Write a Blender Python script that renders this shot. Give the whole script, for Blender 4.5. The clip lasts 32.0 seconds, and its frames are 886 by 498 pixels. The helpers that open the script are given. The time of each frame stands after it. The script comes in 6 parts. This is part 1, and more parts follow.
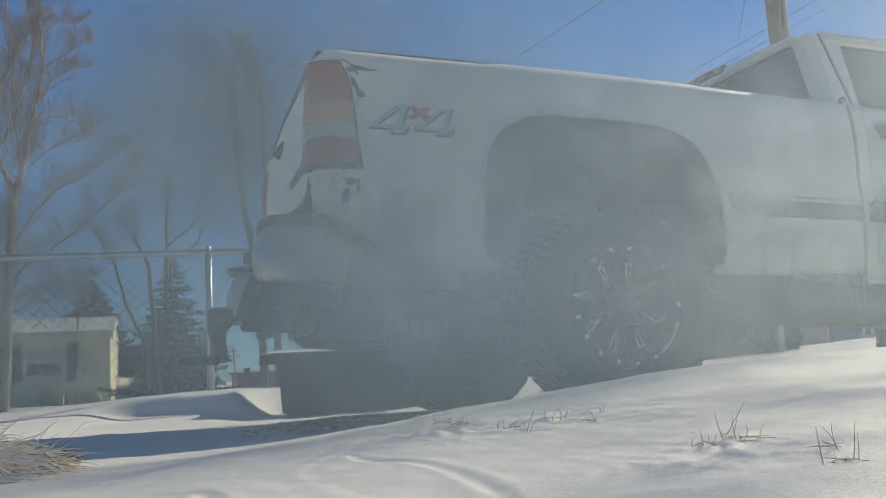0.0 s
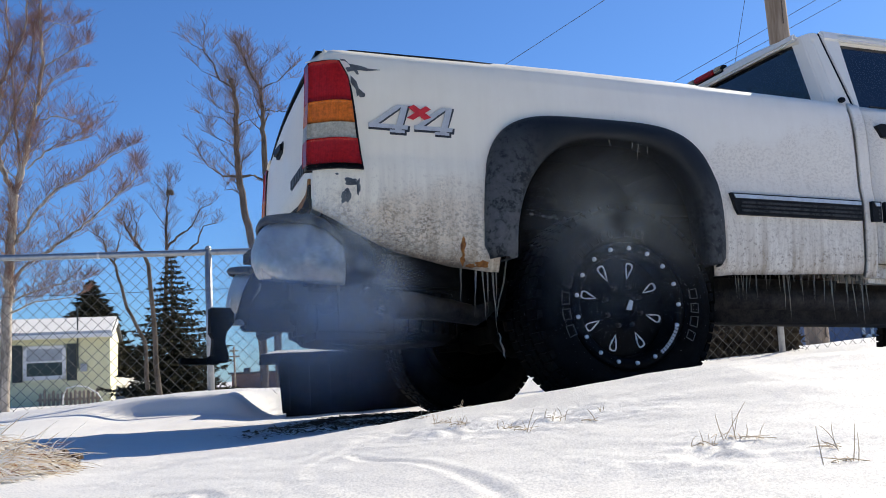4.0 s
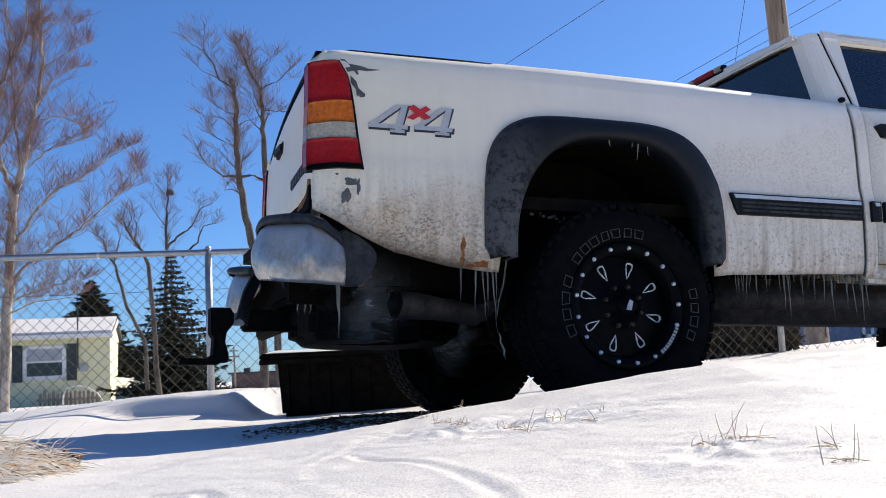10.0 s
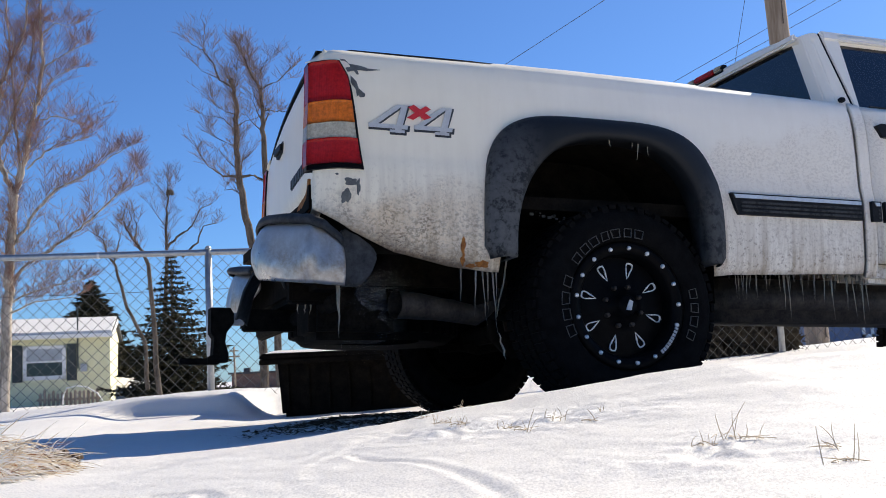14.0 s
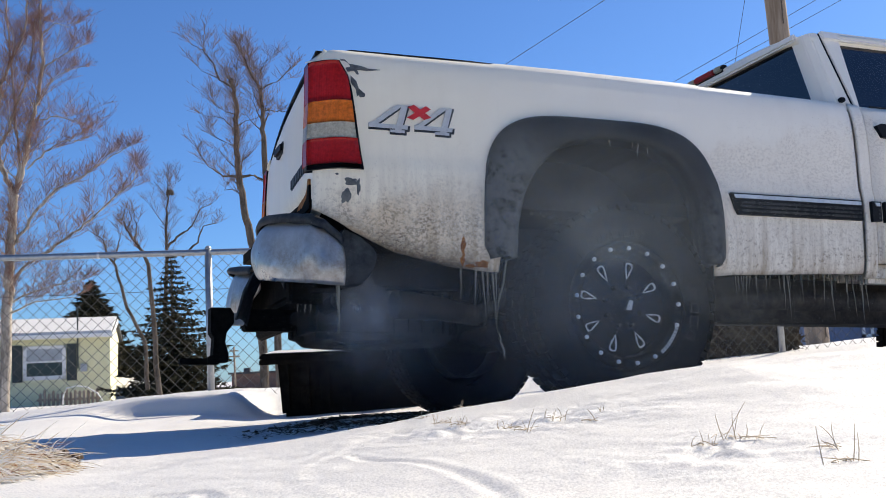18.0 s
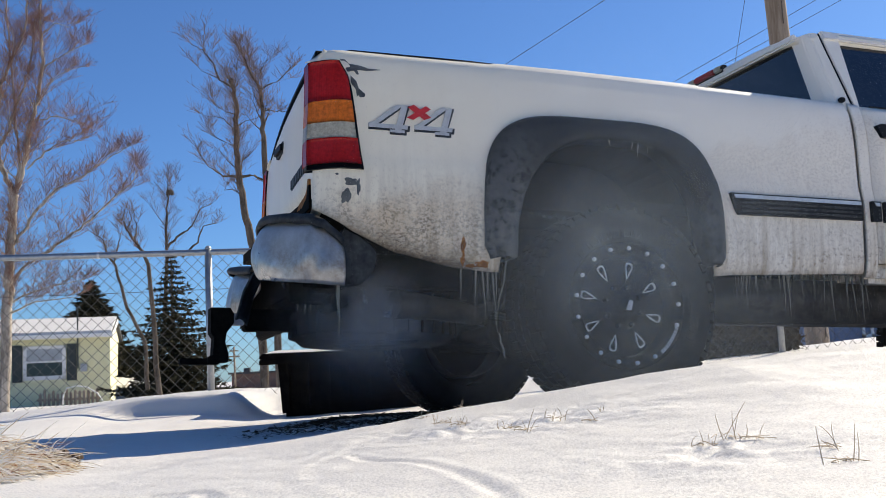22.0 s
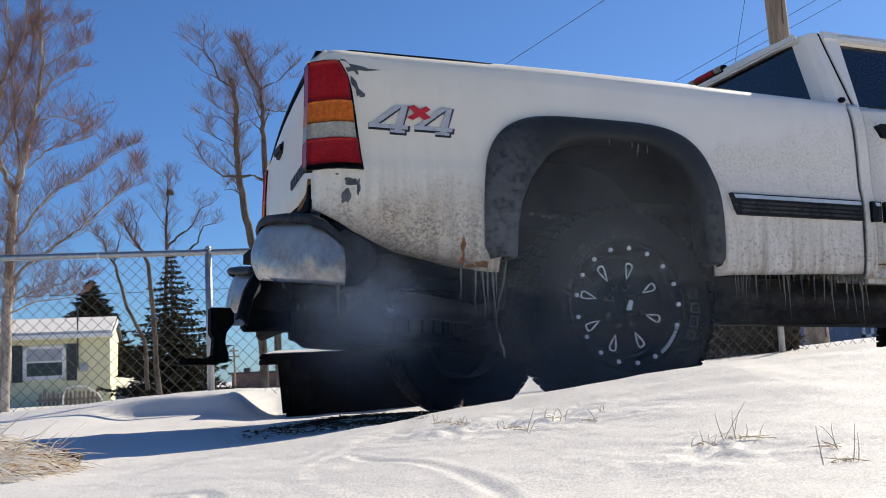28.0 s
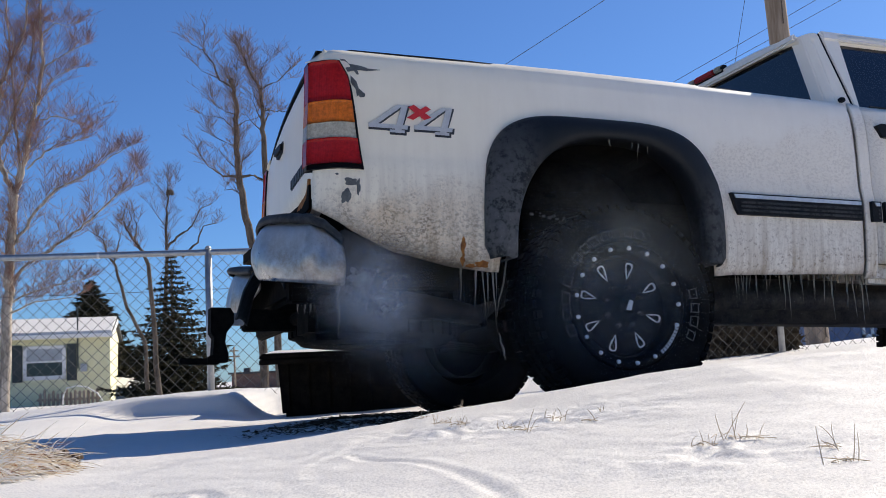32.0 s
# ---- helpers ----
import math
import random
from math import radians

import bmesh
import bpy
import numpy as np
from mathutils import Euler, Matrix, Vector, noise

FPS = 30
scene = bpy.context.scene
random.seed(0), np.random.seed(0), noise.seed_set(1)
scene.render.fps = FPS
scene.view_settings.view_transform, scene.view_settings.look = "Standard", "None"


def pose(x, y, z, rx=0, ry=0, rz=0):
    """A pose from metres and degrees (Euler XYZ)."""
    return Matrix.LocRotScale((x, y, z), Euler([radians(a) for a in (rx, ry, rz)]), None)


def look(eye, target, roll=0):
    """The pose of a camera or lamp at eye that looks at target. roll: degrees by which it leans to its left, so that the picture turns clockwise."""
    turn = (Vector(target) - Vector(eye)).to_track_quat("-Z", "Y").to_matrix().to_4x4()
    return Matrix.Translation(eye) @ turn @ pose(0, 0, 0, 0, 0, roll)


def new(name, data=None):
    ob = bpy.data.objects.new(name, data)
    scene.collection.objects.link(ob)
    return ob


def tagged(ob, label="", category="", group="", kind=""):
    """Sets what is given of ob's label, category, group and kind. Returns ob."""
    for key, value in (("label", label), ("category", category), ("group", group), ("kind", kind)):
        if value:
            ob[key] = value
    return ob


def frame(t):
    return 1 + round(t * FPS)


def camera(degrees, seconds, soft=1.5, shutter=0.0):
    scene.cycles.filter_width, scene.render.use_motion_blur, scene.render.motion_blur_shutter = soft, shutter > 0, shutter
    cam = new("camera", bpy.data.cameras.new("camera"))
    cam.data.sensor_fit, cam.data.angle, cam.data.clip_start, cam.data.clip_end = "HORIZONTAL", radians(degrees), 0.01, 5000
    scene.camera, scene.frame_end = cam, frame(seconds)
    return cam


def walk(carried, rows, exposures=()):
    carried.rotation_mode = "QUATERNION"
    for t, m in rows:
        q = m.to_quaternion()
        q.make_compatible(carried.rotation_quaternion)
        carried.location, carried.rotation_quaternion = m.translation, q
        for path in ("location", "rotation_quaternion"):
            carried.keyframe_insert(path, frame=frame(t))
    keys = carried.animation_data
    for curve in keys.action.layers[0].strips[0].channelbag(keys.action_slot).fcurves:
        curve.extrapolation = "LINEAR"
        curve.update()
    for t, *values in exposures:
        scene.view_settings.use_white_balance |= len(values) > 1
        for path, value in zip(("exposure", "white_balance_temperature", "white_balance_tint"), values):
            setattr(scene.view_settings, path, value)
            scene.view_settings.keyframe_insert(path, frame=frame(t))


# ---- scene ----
cam = camera(45.19, 32.0, soft=0.95)
EYE = (0, 0, 0.18)
AIM = look(EYE, (0, 10 * math.cos(radians(6.535)), 0.18 + 10 * math.sin(radians(6.535))), -2.757)
EXPOSURES = [(0, 0.02, 7400, 2), (0.3, -0.14, 7100, 2), (0.6, -0.24, 7000, 0), (1.0, -0.18, 6950, 0), (1.5, -0.1, 6900, 0), (2.0, 0.04, 6900, 2), (2.6, 0.36, 6980, 4), (3.0, 0.56, 6880, 6),
             (6, 0.44, 6830, 8), (9, 0.51, 6880, 10), (13, 0.57, 6980, 9), (17, 0.57, 7030, 9), (20, 0.53, 7130, 8), (23, 0.39, 7230, 8), (26, 0.35, 7230, 8), (29, 0.35, 7130, 9), (30.5, 0.35, 6980, 10), (32, 0.35, 6930, 10)]
walk(cam, [(0, AIM), (32, AIM)], EXPOSURES)

# ---- light ----
SUN_EL, SUN_AZ = radians(35), math.atan2(0.71, 0.70)      # azimuth from +x towards +y
scene.cycles.transparent_max_bounces = 48
world = bpy.data.worlds.new("sky")
scene.world = world
world.use_nodes = True
wn = world.node_tree.nodes
sky = wn.new("ShaderNodeTexSky")
sky.sky_type, sky.sun_disc = "NISHITA", False
sky.sun_elevation, sky.sun_rotation = SUN_EL, math.pi / 2 - SUN_AZ
sky.altitude, sky.air_density, sky.dust_density, sky.ozone_density = 1200, 1.0, 1.0, 5.0
wn["Background"].inputs["Strength"].default_value = 0.069
deep = wn.new("ShaderNodeMix")
deep.data_type, deep.blend_type = "RGBA", "MULTIPLY"
deep.inputs[0].default_value = 1.0
deep.inputs[7].default_value = (0.62, 0.95, 1.38, 1)
world.node_tree.links.new(sky.outputs[0], deep.inputs[6])
world.node_tree.links.new(deep.outputs[2], wn["Background"].inputs["Color"])
sun = new("sun", bpy.data.lights.new("sun", "SUN"))
sun.data.energy, sun.data.angle, sun.data.color = 5.0, radians(0.5), (1, 0.93, 0.82)
S = Vector((math.cos(SUN_EL) * math.cos(SUN_AZ), math.cos(SUN_EL) * math.sin(SUN_AZ), math.sin(SUN_EL)))
sun.matrix_world = look(S * 30, (0, 0, 0))


# ---- materials ----
class Mat:
    """A node material with short ways to add noise, ramps and bump."""

    def __init__(self, name, color=(0.5, 0.5, 0.5), rough=0.6, metal=0.0):
        self.m = bpy.data.materials.new(name)
        self.m.use_nodes = True
        self.n, self.l = self.m.node_tree.nodes, self.m.node_tree.links
        self.b = self.n["Principled BSDF"]
        self.b.inputs["Base Color"].default_value = (*color, 1)
        self.b.inputs["Roughness"].default_value = rough
        self.b.inputs["Metallic"].default_value = metal
        self.tc = self.n.new("ShaderNodeTexCoord")

    def coords(self, scale=(1, 1, 1), out="Object"):
        mp = self.n.new("ShaderNodeMapping")
        mp.inputs["Scale"].default_value = scale
        self.l.new(self.tc.outputs[out], mp.inputs[0])
        return mp.outputs[0]

    def noise(self, scale, detail=4, rough=0.55, stretch=(1, 1, 1), out="Object"):
        t = self.n.new("ShaderNodeTexNoise")
        t.inputs["Scale"].default_value, t.inputs["Detail"].default_value = scale, detail
        t.inputs["Roughness"].default_value = rough
        self.l.new(self.coords(stretch, out), t.inputs["Vector"])
        return t.outputs["Fac"]

    def ramp(self, fac, stops):
        r = self.n.new("ShaderNodeValToRGB")
        e = r.color_ramp.elements
        while len(e) < len(stops):
            e.new(0.5)
        for k, (p, c) in zip(e, stops):
            k.position = p
            k.color = (c, c, c, 1) if isinstance(c, (int, float)) else (*c, 1)
        self.l.new(fac, r.inputs[0])
        return r.outputs[0]

    def mix(self, fac, a, b, mode="MIX"):
        x = self.n.new("ShaderNodeMix")
        x.data_type, x.blend_type = "RGBA", mode
        for sock, v in ((x.inputs[0], fac), (x.inputs[6], a), (x.inputs[7], b)):
            if isinstance(v, tuple):
                sock.default_value = (*v, 1)
            elif isinstance(v, (int, float)):
                sock.default_value = v
            else:
                self.l.new(v, sock)
        return x.outputs[2]

    def math(self, op, a, b=0.0, c=0.0):
        x = self.n.new("ShaderNodeMath")
        x.operation = op
        for sock, v in zip(x.inputs, (a, b, c)):
            if isinstance(v, (int, float)):
                sock.default_value = v
            else:
                self.l.new(v, sock)
        return x.outputs[0]

    def axis(self, k, out="Object"):
        s = self.n.new("ShaderNodeSeparateXYZ")
        self.l.new(self.tc.outputs[out], s.inputs[0])
        return s.outputs[k]

    def color(self, sock):
        self.l.new(sock, self.b.inputs["Base Color"])
        return self

    def rough(self, sock):
        self.l.new(sock, self.b.inputs["Roughness"])
        return self

    def bump(self, height, strength=0.3, dist=0.01):
        bn = self.n.new("ShaderNodeBump")
        bn.inputs["Strength"].default_value, bn.inputs["Distance"].default_value = strength, dist
        self.l.new(height, bn.inputs["Height"])
        self.l.new(bn.outputs[0], self.b.inputs["Normal"])
        return self


def speckled(name, a, b, scale, rough=0.7, metal=0.0, bump=0.2, dist=0.005, stretch=(1, 1, 1), lo=0.35, hi=0.65, spec=0.5):
    """Two colours mixed by noise at two scales, with bump."""
    m = Mat(name, a, rough, metal)
    n1, n2 = m.noise(scale, 5, 0.6, stretch), m.noise(scale * 6, 3, 0.6, stretch)
    f = m.math("MULTIPLY_ADD", n2, 0.35, m.math("MULTIPLY", n1, 0.65))
    m.color(m.ramp(f, [(lo, a), (hi, b)]))
    m.bump(f, bump, dist)
    m.b.inputs["Specular IOR Level"].default_value = spec
    return m.m


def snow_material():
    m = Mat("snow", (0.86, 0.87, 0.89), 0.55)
    # Grain drawn out along the view; its dark flecks stand in for shading.
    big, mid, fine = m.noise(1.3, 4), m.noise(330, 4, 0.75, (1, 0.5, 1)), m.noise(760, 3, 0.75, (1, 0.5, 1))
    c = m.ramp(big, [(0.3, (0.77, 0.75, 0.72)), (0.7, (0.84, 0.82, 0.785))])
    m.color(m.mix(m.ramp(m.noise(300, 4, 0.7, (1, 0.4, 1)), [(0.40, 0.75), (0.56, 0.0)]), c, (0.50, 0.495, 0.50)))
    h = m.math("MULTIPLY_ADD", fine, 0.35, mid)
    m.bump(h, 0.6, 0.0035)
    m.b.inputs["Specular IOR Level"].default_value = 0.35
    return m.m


def paint_material():
    """White car paint with salt film, brown spatter near the tail and streaks low down."""
    m = Mat("white_paint", (0.75, 0.75, 0.74), 0.35)
    z, x = m.axis(2), m.axis(0)
    film = m.noise(3.2, 6, 0.65, (1, 1, 0.8))
    streak = m.noise(13, 5, 0.65, (2.2, 1, 0.16))
    grit = m.noise(60, 6, 0.75)
    lump = m.noise(70, 7, 0.72, (1, 1, 1.5))
    patch = m.noise(4.5, 4, 0.6)
    low = m.ramp(z, [(0.0, 1.0), (0.2, 0.9), (0.36, 0.45), (0.50, 0.06), (0.62, 0.0)])
    # the base white grows yellower from the cab to the tail
    rearward = m.ramp(m.math("MULTIPLY_ADD", x, 0.5, 0.7), [(0.15, 1.0), (0.85, 0.0)])
    base = m.mix(rearward, m.ramp(film, [(0.3, (0.88, 0.825, 0.73)), (0.7, (0.94, 0.89, 0.80))]), m.ramp(film, [(0.3, (0.90, 0.81, 0.63)), (0.7, (0.955, 0.87, 0.695))]))
    veil = m.math("MULTIPLY", m.ramp(streak, [(0.38, 0.0), (0.68, 1.0)]), m.math("MULTIPLY_ADD", low, 0.9, 0.04))
    c = m.mix(veil, base, (0.40, 0.31, 0.21))
    # spatter thrown up behind the wheel, thickest along a slanting band
    tail = m.ramp(m.math("MULTIPLY", x, -0.5), [(0.25, 0.2), (0.36, 0.7), (0.49, 1.0), (0.555, 0.55), (0.59, 0.0)])
    slope = m.math("MULTIPLY_ADD", x, 0.20, m.math("SUBTRACT", 0.62, z))
    band = m.ramp(m.math("MULTIPLY_ADD", m.math("SUBTRACT", patch, 0.5), 0.35, slope), [(0.02, 0.0), (0.10, 1.0)])
    zone = m.math("MULTIPLY", tail, band)
    c = m.mix(m.math("MULTIPLY", zone, m.ramp(lump, [(0.34, 0.38), (0.58, 0.80)])), c, (0.70, 0.52, 0.325))
    leaf = m.noise(75, 6, 0.72, (1, 1, 1.3))
    crust = m.math("MULTIPLY", m.ramp(leaf, [(0.50, 0.0), (0.55, 1.0)]), m.ramp(patch, [(0.38, 0.10), (0.56, 0.9)]))
    c = m.mix(m.math("MULTIPLY", zone, crust), c, (0.16, 0.10, 0.055))
    # caked mud along the torn lower edge
    off = m.math("ADD", x, 0.6)
    over = m.math("SUBTRACT", z, m.math("MULTIPLY_ADD", m.math("MULTIPLY", off, off), 0.42, 0.12))
    rim = m.ramp(m.math("MULTIPLY_ADD", m.math("SUBTRACT", lump, 0.5), 0.12, over), [(0.015, 0.85), (0.045, 0.45), (0.09, 0.0)])
    c = m.mix(m.math("MULTIPLY", rim, m.ramp(m.math("MULTIPLY", x, -0.5), [(0.27, 0.0), (0.33, 1.0)])), c, (0.075, 0.05, 0.032))
    dots = m.math("MULTIPLY", m.ramp(grit, [(0.54, 0.0), (0.62, 1.0)]), m.math("MULTIPLY", low, 0.8))
    c = m.mix(dots, c, (0.27, 0.19, 0.12))
    m.color(c)
    m.rough(m.ramp(film, [(0.3, 0.32), (0.7, 0.55)]))
    m.bump(m.math("MULTIPLY", m.math("ADD", grit, lump), m.math("MAXIMUM", zone, m.math("MULTIPLY", low, 0.3))), 0.3, 0.004)
    m.b.inputs["Coat Weight"].default_value = 0.25
    return m.m


def flare_material():
    """Black plastic, mottled with dried salt where the wheel throws it."""
    m = Mat("salted_black_plastic", (0.014, 0.016, 0.019), 0.6)
    m.b.inputs["Specular IOR Level"].default_value = 0.25
    z, x = m.axis(2), m.axis(0)
    n1, n2 = m.noise(42, 6, 0.7), m.noise(12, 4, 0.6)
    near = m.math("MULTIPLY", m.ramp(m.math("MULTIPLY", x, -1.0), [(0.34, 0.0), (0.45, 1.0)]), m.ramp(z, [(0.25, 1.0), (0.45, 0.75), (0.70, 0.2)]))
    ahead = m.math("MULTIPLY", m.ramp(x, [(0.29, 0.0), (0.38, 0.55)]), m.ramp(z, [(0.38, 1.0), (0.55, 0.0)]))
    leg = m.math("MAXIMUM", near, ahead)
    salt = m.math("MULTIPLY", m.ramp(m.math("MULTIPLY_ADD", n2, 0.4, m.math("MULTIPLY", n1, 0.6)), [(0.43, 0.04), (0.50, 0.7), (0.62, 1.0)]), leg)
    m.color(m.mix(salt, (0.012, 0.014, 0.017), (0.115, 0.118, 0.118)))
    m.bump(n1, 0.2, 0.004)
    return m.m


def bumper_material():
    """Dull chrome with road film, brown from corrosion and mirrored ground low on the torn corner."""
    m = Mat("pitted_chrome", (0.5, 0.5, 0.5), 0.4, 0.75)
    z, x = m.axis(2), m.axis(0)
    n1, n2 = m.noise(7, 5, 0.6), m.noise(40, 4, 0.7)
    c = m.ramp(n1, [(0.3, (0.48, 0.475, 0.455)), (0.7, (0.62, 0.61, 0.59))])
    # Brown for corrosion, and for a reflection of dark ground put into the colour.
    browned = m.math("MULTIPLY", m.ramp(m.math("MULTIPLY_ADD", n2, 0.4, m.math("MULTIPLY", n1, 0.6)), [(0.40, 0.0), (0.60, 1.0)]), m.math("MAXIMUM", m.ramp(m.math("MULTIPLY_ADD", z, -1.0, 0.36), [(0.06, 0.15), (0.22, 0.9)]), m.ramp(m.math("MULTIPLY_ADD", x, 1.0, 1.4), [(0.14, 0.1), (0.24, 0.8)])))
    c = m.mix(browned, c, (0.26, 0.215, 0.165))
    m.color(c)
    m.rough(m.ramp(n1, [(0.3, 0.26), (0.7, 0.40)]))
    m.l.new(m.math("SUBTRACT", 0.78, m.math("MULTIPLY", browned, 0.6)), m.b.inputs["Metallic"])
    m.bump(n2, 0.12, 0.003)
    return m.m


def ice_material():
    m = Mat("grimy_ice", (0.34, 0.33, 0.30), 0.22)
    m.b.inputs["Transmission Weight"].default_value = 0.55
    m.b.inputs["IOR"].default_value = 1.31
    n = m.noise(30, 4)
    m.color(m.ramp(n, [(0.3, (0.30, 0.26, 0.20)), (0.7, (0.58, 0.55, 0.48))]))
    return m.m


def glass_material(name, color, rough=0.05):
    m = Mat(name, color, rough)
    m.b.inputs["Specular IOR Level"].default_value = 0.6
    m.b.inputs["Coat Weight"].default_value = 0.4
    return m.m


def lens_material(name, color):
    m = Mat(name, color, 0.32)
    m.b.inputs["Coat Weight"].default_value = 0.15
    grime = m.noise(75, 5, 0.7)
    m.b.inputs["Specular IOR Level"].default_value = 0.2
    dark = tuple(c * 0.62 for c in color)
    m.color(m.ramp(grime, [(0.35, dark), (0.62, color)]))
    rib = m.n.new("ShaderNodeTexWave")
    rib.inputs["Scale"].default_value = 60
    m.l.new(m.coords((1, 0, 0)), rib.inputs["Vector"])
    m.bump(rib.outputs["Fac"], 0.25, 0.002)
    return m.m


M = {}
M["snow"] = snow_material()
M["paint"] = paint_material()
# Less yellow copy of the body white, to offset warm bounce on the headers.
M["neutral_paint"] = speckled("neutral_white_paint", (0.80, 0.775, 0.73), (0.87, 0.85, 0.81), 6, 0.38, bump=0.02)
M["dark_paint"] = speckled("primer_grey", (0.06, 0.065, 0.065), (0.15, 0.155, 0.15), 40, 0.7)
M["flare"] = flare_material()
M["flare_plain"] = speckled("dusty_black_plastic", (0.012, 0.014, 0.016), (0.06, 0.065, 0.07), 14, 0.6, spec=0.2)
M["black"] = speckled("black_plastic", (0.005, 0.005, 0.006), (0.016, 0.016, 0.018), 30, 0.5, spec=0.15)
# Darker than grime alone: part of the underside's shade is in the colour.
M["under"] = speckled("near_black", (0.003, 0.003, 0.003), (0.016, 0.013, 0.010), 18, 0.9, bump=0.4, spec=0.06)
M["rubber"] = speckled("tyre_rubber", (0.0025, 0.0025, 0.0027), (0.008, 0.008, 0.0082), 26, 0.9, bump=0.25, spec=0.06)
M["letter"] = speckled("raised_letter_rubber", (0.025, 0.025, 0.025), (0.10, 0.10, 0.096), 60, 0.8)
M["gloss_black"] = speckled("gloss_black_alloy", (0.002, 0.002, 0.0022), (0.006, 0.006, 0.0065), 25, 0.4, bump=0.05, spec=0.04)
M["chrome"] = speckled("dull_chrome", (0.55, 0.55, 0.55), (0.75, 0.75, 0.75), 30, 0.45, 0.7, 0.05)
M["milled"] = speckled("milled_bright_alloy", (0.55, 0.55, 0.54), (0.85, 0.85, 0.83), 60, 0.45, 0.35, 0.05)
M["bumper"] = bumper_material()
M["silver"] = speckled("silver_decal", (0.42, 0.43, 0.44), (0.55, 0.56, 0.57), 40, 0.4)
M["decal_dark"] = speckled("dark_decal", (0.02, 0.022, 0.025), (0.04, 0.042, 0.045), 40, 0.5)
M["decal_red"] = speckled("red_decal", (0.55, 0.015, 0.02), (0.65, 0.03, 0.035), 40, 0.45)
M["red_lens"] = lens_material("red_lens", (0.46, 0.012, 0.010))
M["amber_lens"] = lens_material("amber_lens", (0.75, 0.17, 0.015))
M["clear_lens"] = lens_material("clear_lens", (0.50, 0.46, 0.36))
M["glass"] = glass_material("tinted_glass", (0.006, 0.008, 0.011))
M["rust"] = speckled("rust", (0.14, 0.045, 0.012), (0.46, 0.18, 0.035), 35, 0.9, bump=0.5)
M["rusty_steel"] = speckled("rusty_steel", (0.01, 0.008, 0.006), (0.05, 0.032, 0.02), 20, 0.8, 0.2, 0.4, spec=0.1)
M["ice"] = ice_material()
M["exhaust"] = speckled("sooty_steel", (0.018, 0.015, 0.013), (0.08, 0.066, 0.054), 16, 0.7, 0.4, 0.3)
M["galv"] = speckled("galvanised_steel", (0.30, 0.32, 0.34), (0.46, 0.48, 0.50), 25, 0.45, 0.7)
M["wire"] = speckled("weathered_fence_wire", (0.06, 0.058, 0.055), (0.13, 0.125, 0.12), 30, 0.75, 0.0)
M["bark"] = speckled("grey_bark", (0.12, 0.10, 0.08), (0.62, 0.55, 0.47), 5, 0.95, bump=0.7, dist=0.03, stretch=(1, 1, 0.25), spec=0.1)
M["twig"] = speckled("red_brown_twigs", (0.17, 0.095, 0.07), (0.38, 0.225, 0.175), 3, 0.9, spec=0.1)
M["bark_dark"] = speckled("dark_bark", (0.045, 0.037, 0.03), (0.19, 0.155, 0.125), 6, 0.95, bump=0.7, dist=0.03, stretch=(1, 1, 0.25), spec=0.1)
M["twig_dark"] = speckled("grey_brown_twigs", (0.15, 0.10, 0.085), (0.32, 0.23, 0.19), 3, 0.9, spec=0.1)
M["needles"] = speckled("spruce_needles", (0.026, 0.028, 0.018), (0.085, 0.075, 0.045), 4, 0.9, spec=0.1)
M["siding"] = speckled("pale_yellow_siding", (0.74, 0.71, 0.44), (0.82, 0.79, 0.54), 3, 0.7)
M["trim"] = speckled("white_trim", (0.72, 0.72, 0.70), (0.82, 0.82, 0.80), 5, 0.6)
M["shutter"] = speckled("dark_green_shutter", (0.02, 0.035, 0.035), (0.045, 0.06, 0.06), 8, 0.6)
M["roof"] = speckled("dark_shingle", (0.05, 0.05, 0.055), (0.12, 0.12, 0.12), 6, 0.9)
M["pole"] = speckled("weathered_pole_wood", (0.18, 0.13, 0.09), (0.40, 0.32, 0.245), 7, 0.9, bump=0.6, dist=0.02, stretch=(1, 1, 0.08))
M["straw"] = speckled("dry_grass", (0.58, 0.46, 0.32), (0.82, 0.70, 0.54), 20, 0.85, spec=0.2)
M["straw_red"] = speckled("dead_leaves", (0.22, 0.09, 0.04), (0.40, 0.20, 0.10), 20, 0.9)
M["brick"] = speckled("red_brick_far", (0.16, 0.09, 0.07), (0.28, 0.17, 0.13), 6, 0.9)
M["soil"] = speckled("bare_soil_and_leaves", (0.05, 0.036, 0.026), (0.21, 0.15, 0.10), 26, 0.95, bump=0.6, spec=0.1)
M["bush"] = speckled("dark_brush", (0.03, 0.026, 0.02), (0.09, 0.075, 0.055), 8, 0.95, spec=0.1)
M["cable"] = Mat("grey_cable", (0.06, 0.06, 0.065), 0.6).m


# ---- mesh helpers ----
def shade(me, on=True):
    me.polygons.foreach_set("use_smooth", [on] * len(me.polygons))


def obj(name, me, mat, parent=None, smooth=False):
    ob = new(name, me)
    if mat:
        me.materials.append(M[mat] if isinstance(mat, str) else mat)
    if smooth:
        shade(me)
    if parent:
        ob.parent = parent
    return ob


def part(name, bm, mat, parent=None, label="", smooth=False):
    """Links a bmesh as one mesh object under a thing."""
    me = bpy.data.meshes.new(name)
    bmesh.ops.recalc_face_normals(bm, faces=bm.faces)
    bm.to_mesh(me)
    bm.free()
    ob = obj(name, me, mat, parent, smooth)
    if label:
        ob["label"] = label
    return ob


def data_part(name, verts, faces, mat, parent=None, label="", smooth=False):
    me = bpy.data.meshes.new(name)
    me.from_pydata([tuple(v) for v in verts], [], faces)
    me.update()
    ob = obj(name, me, mat, parent, smooth)
    if label:
        ob["label"] = label
    return ob


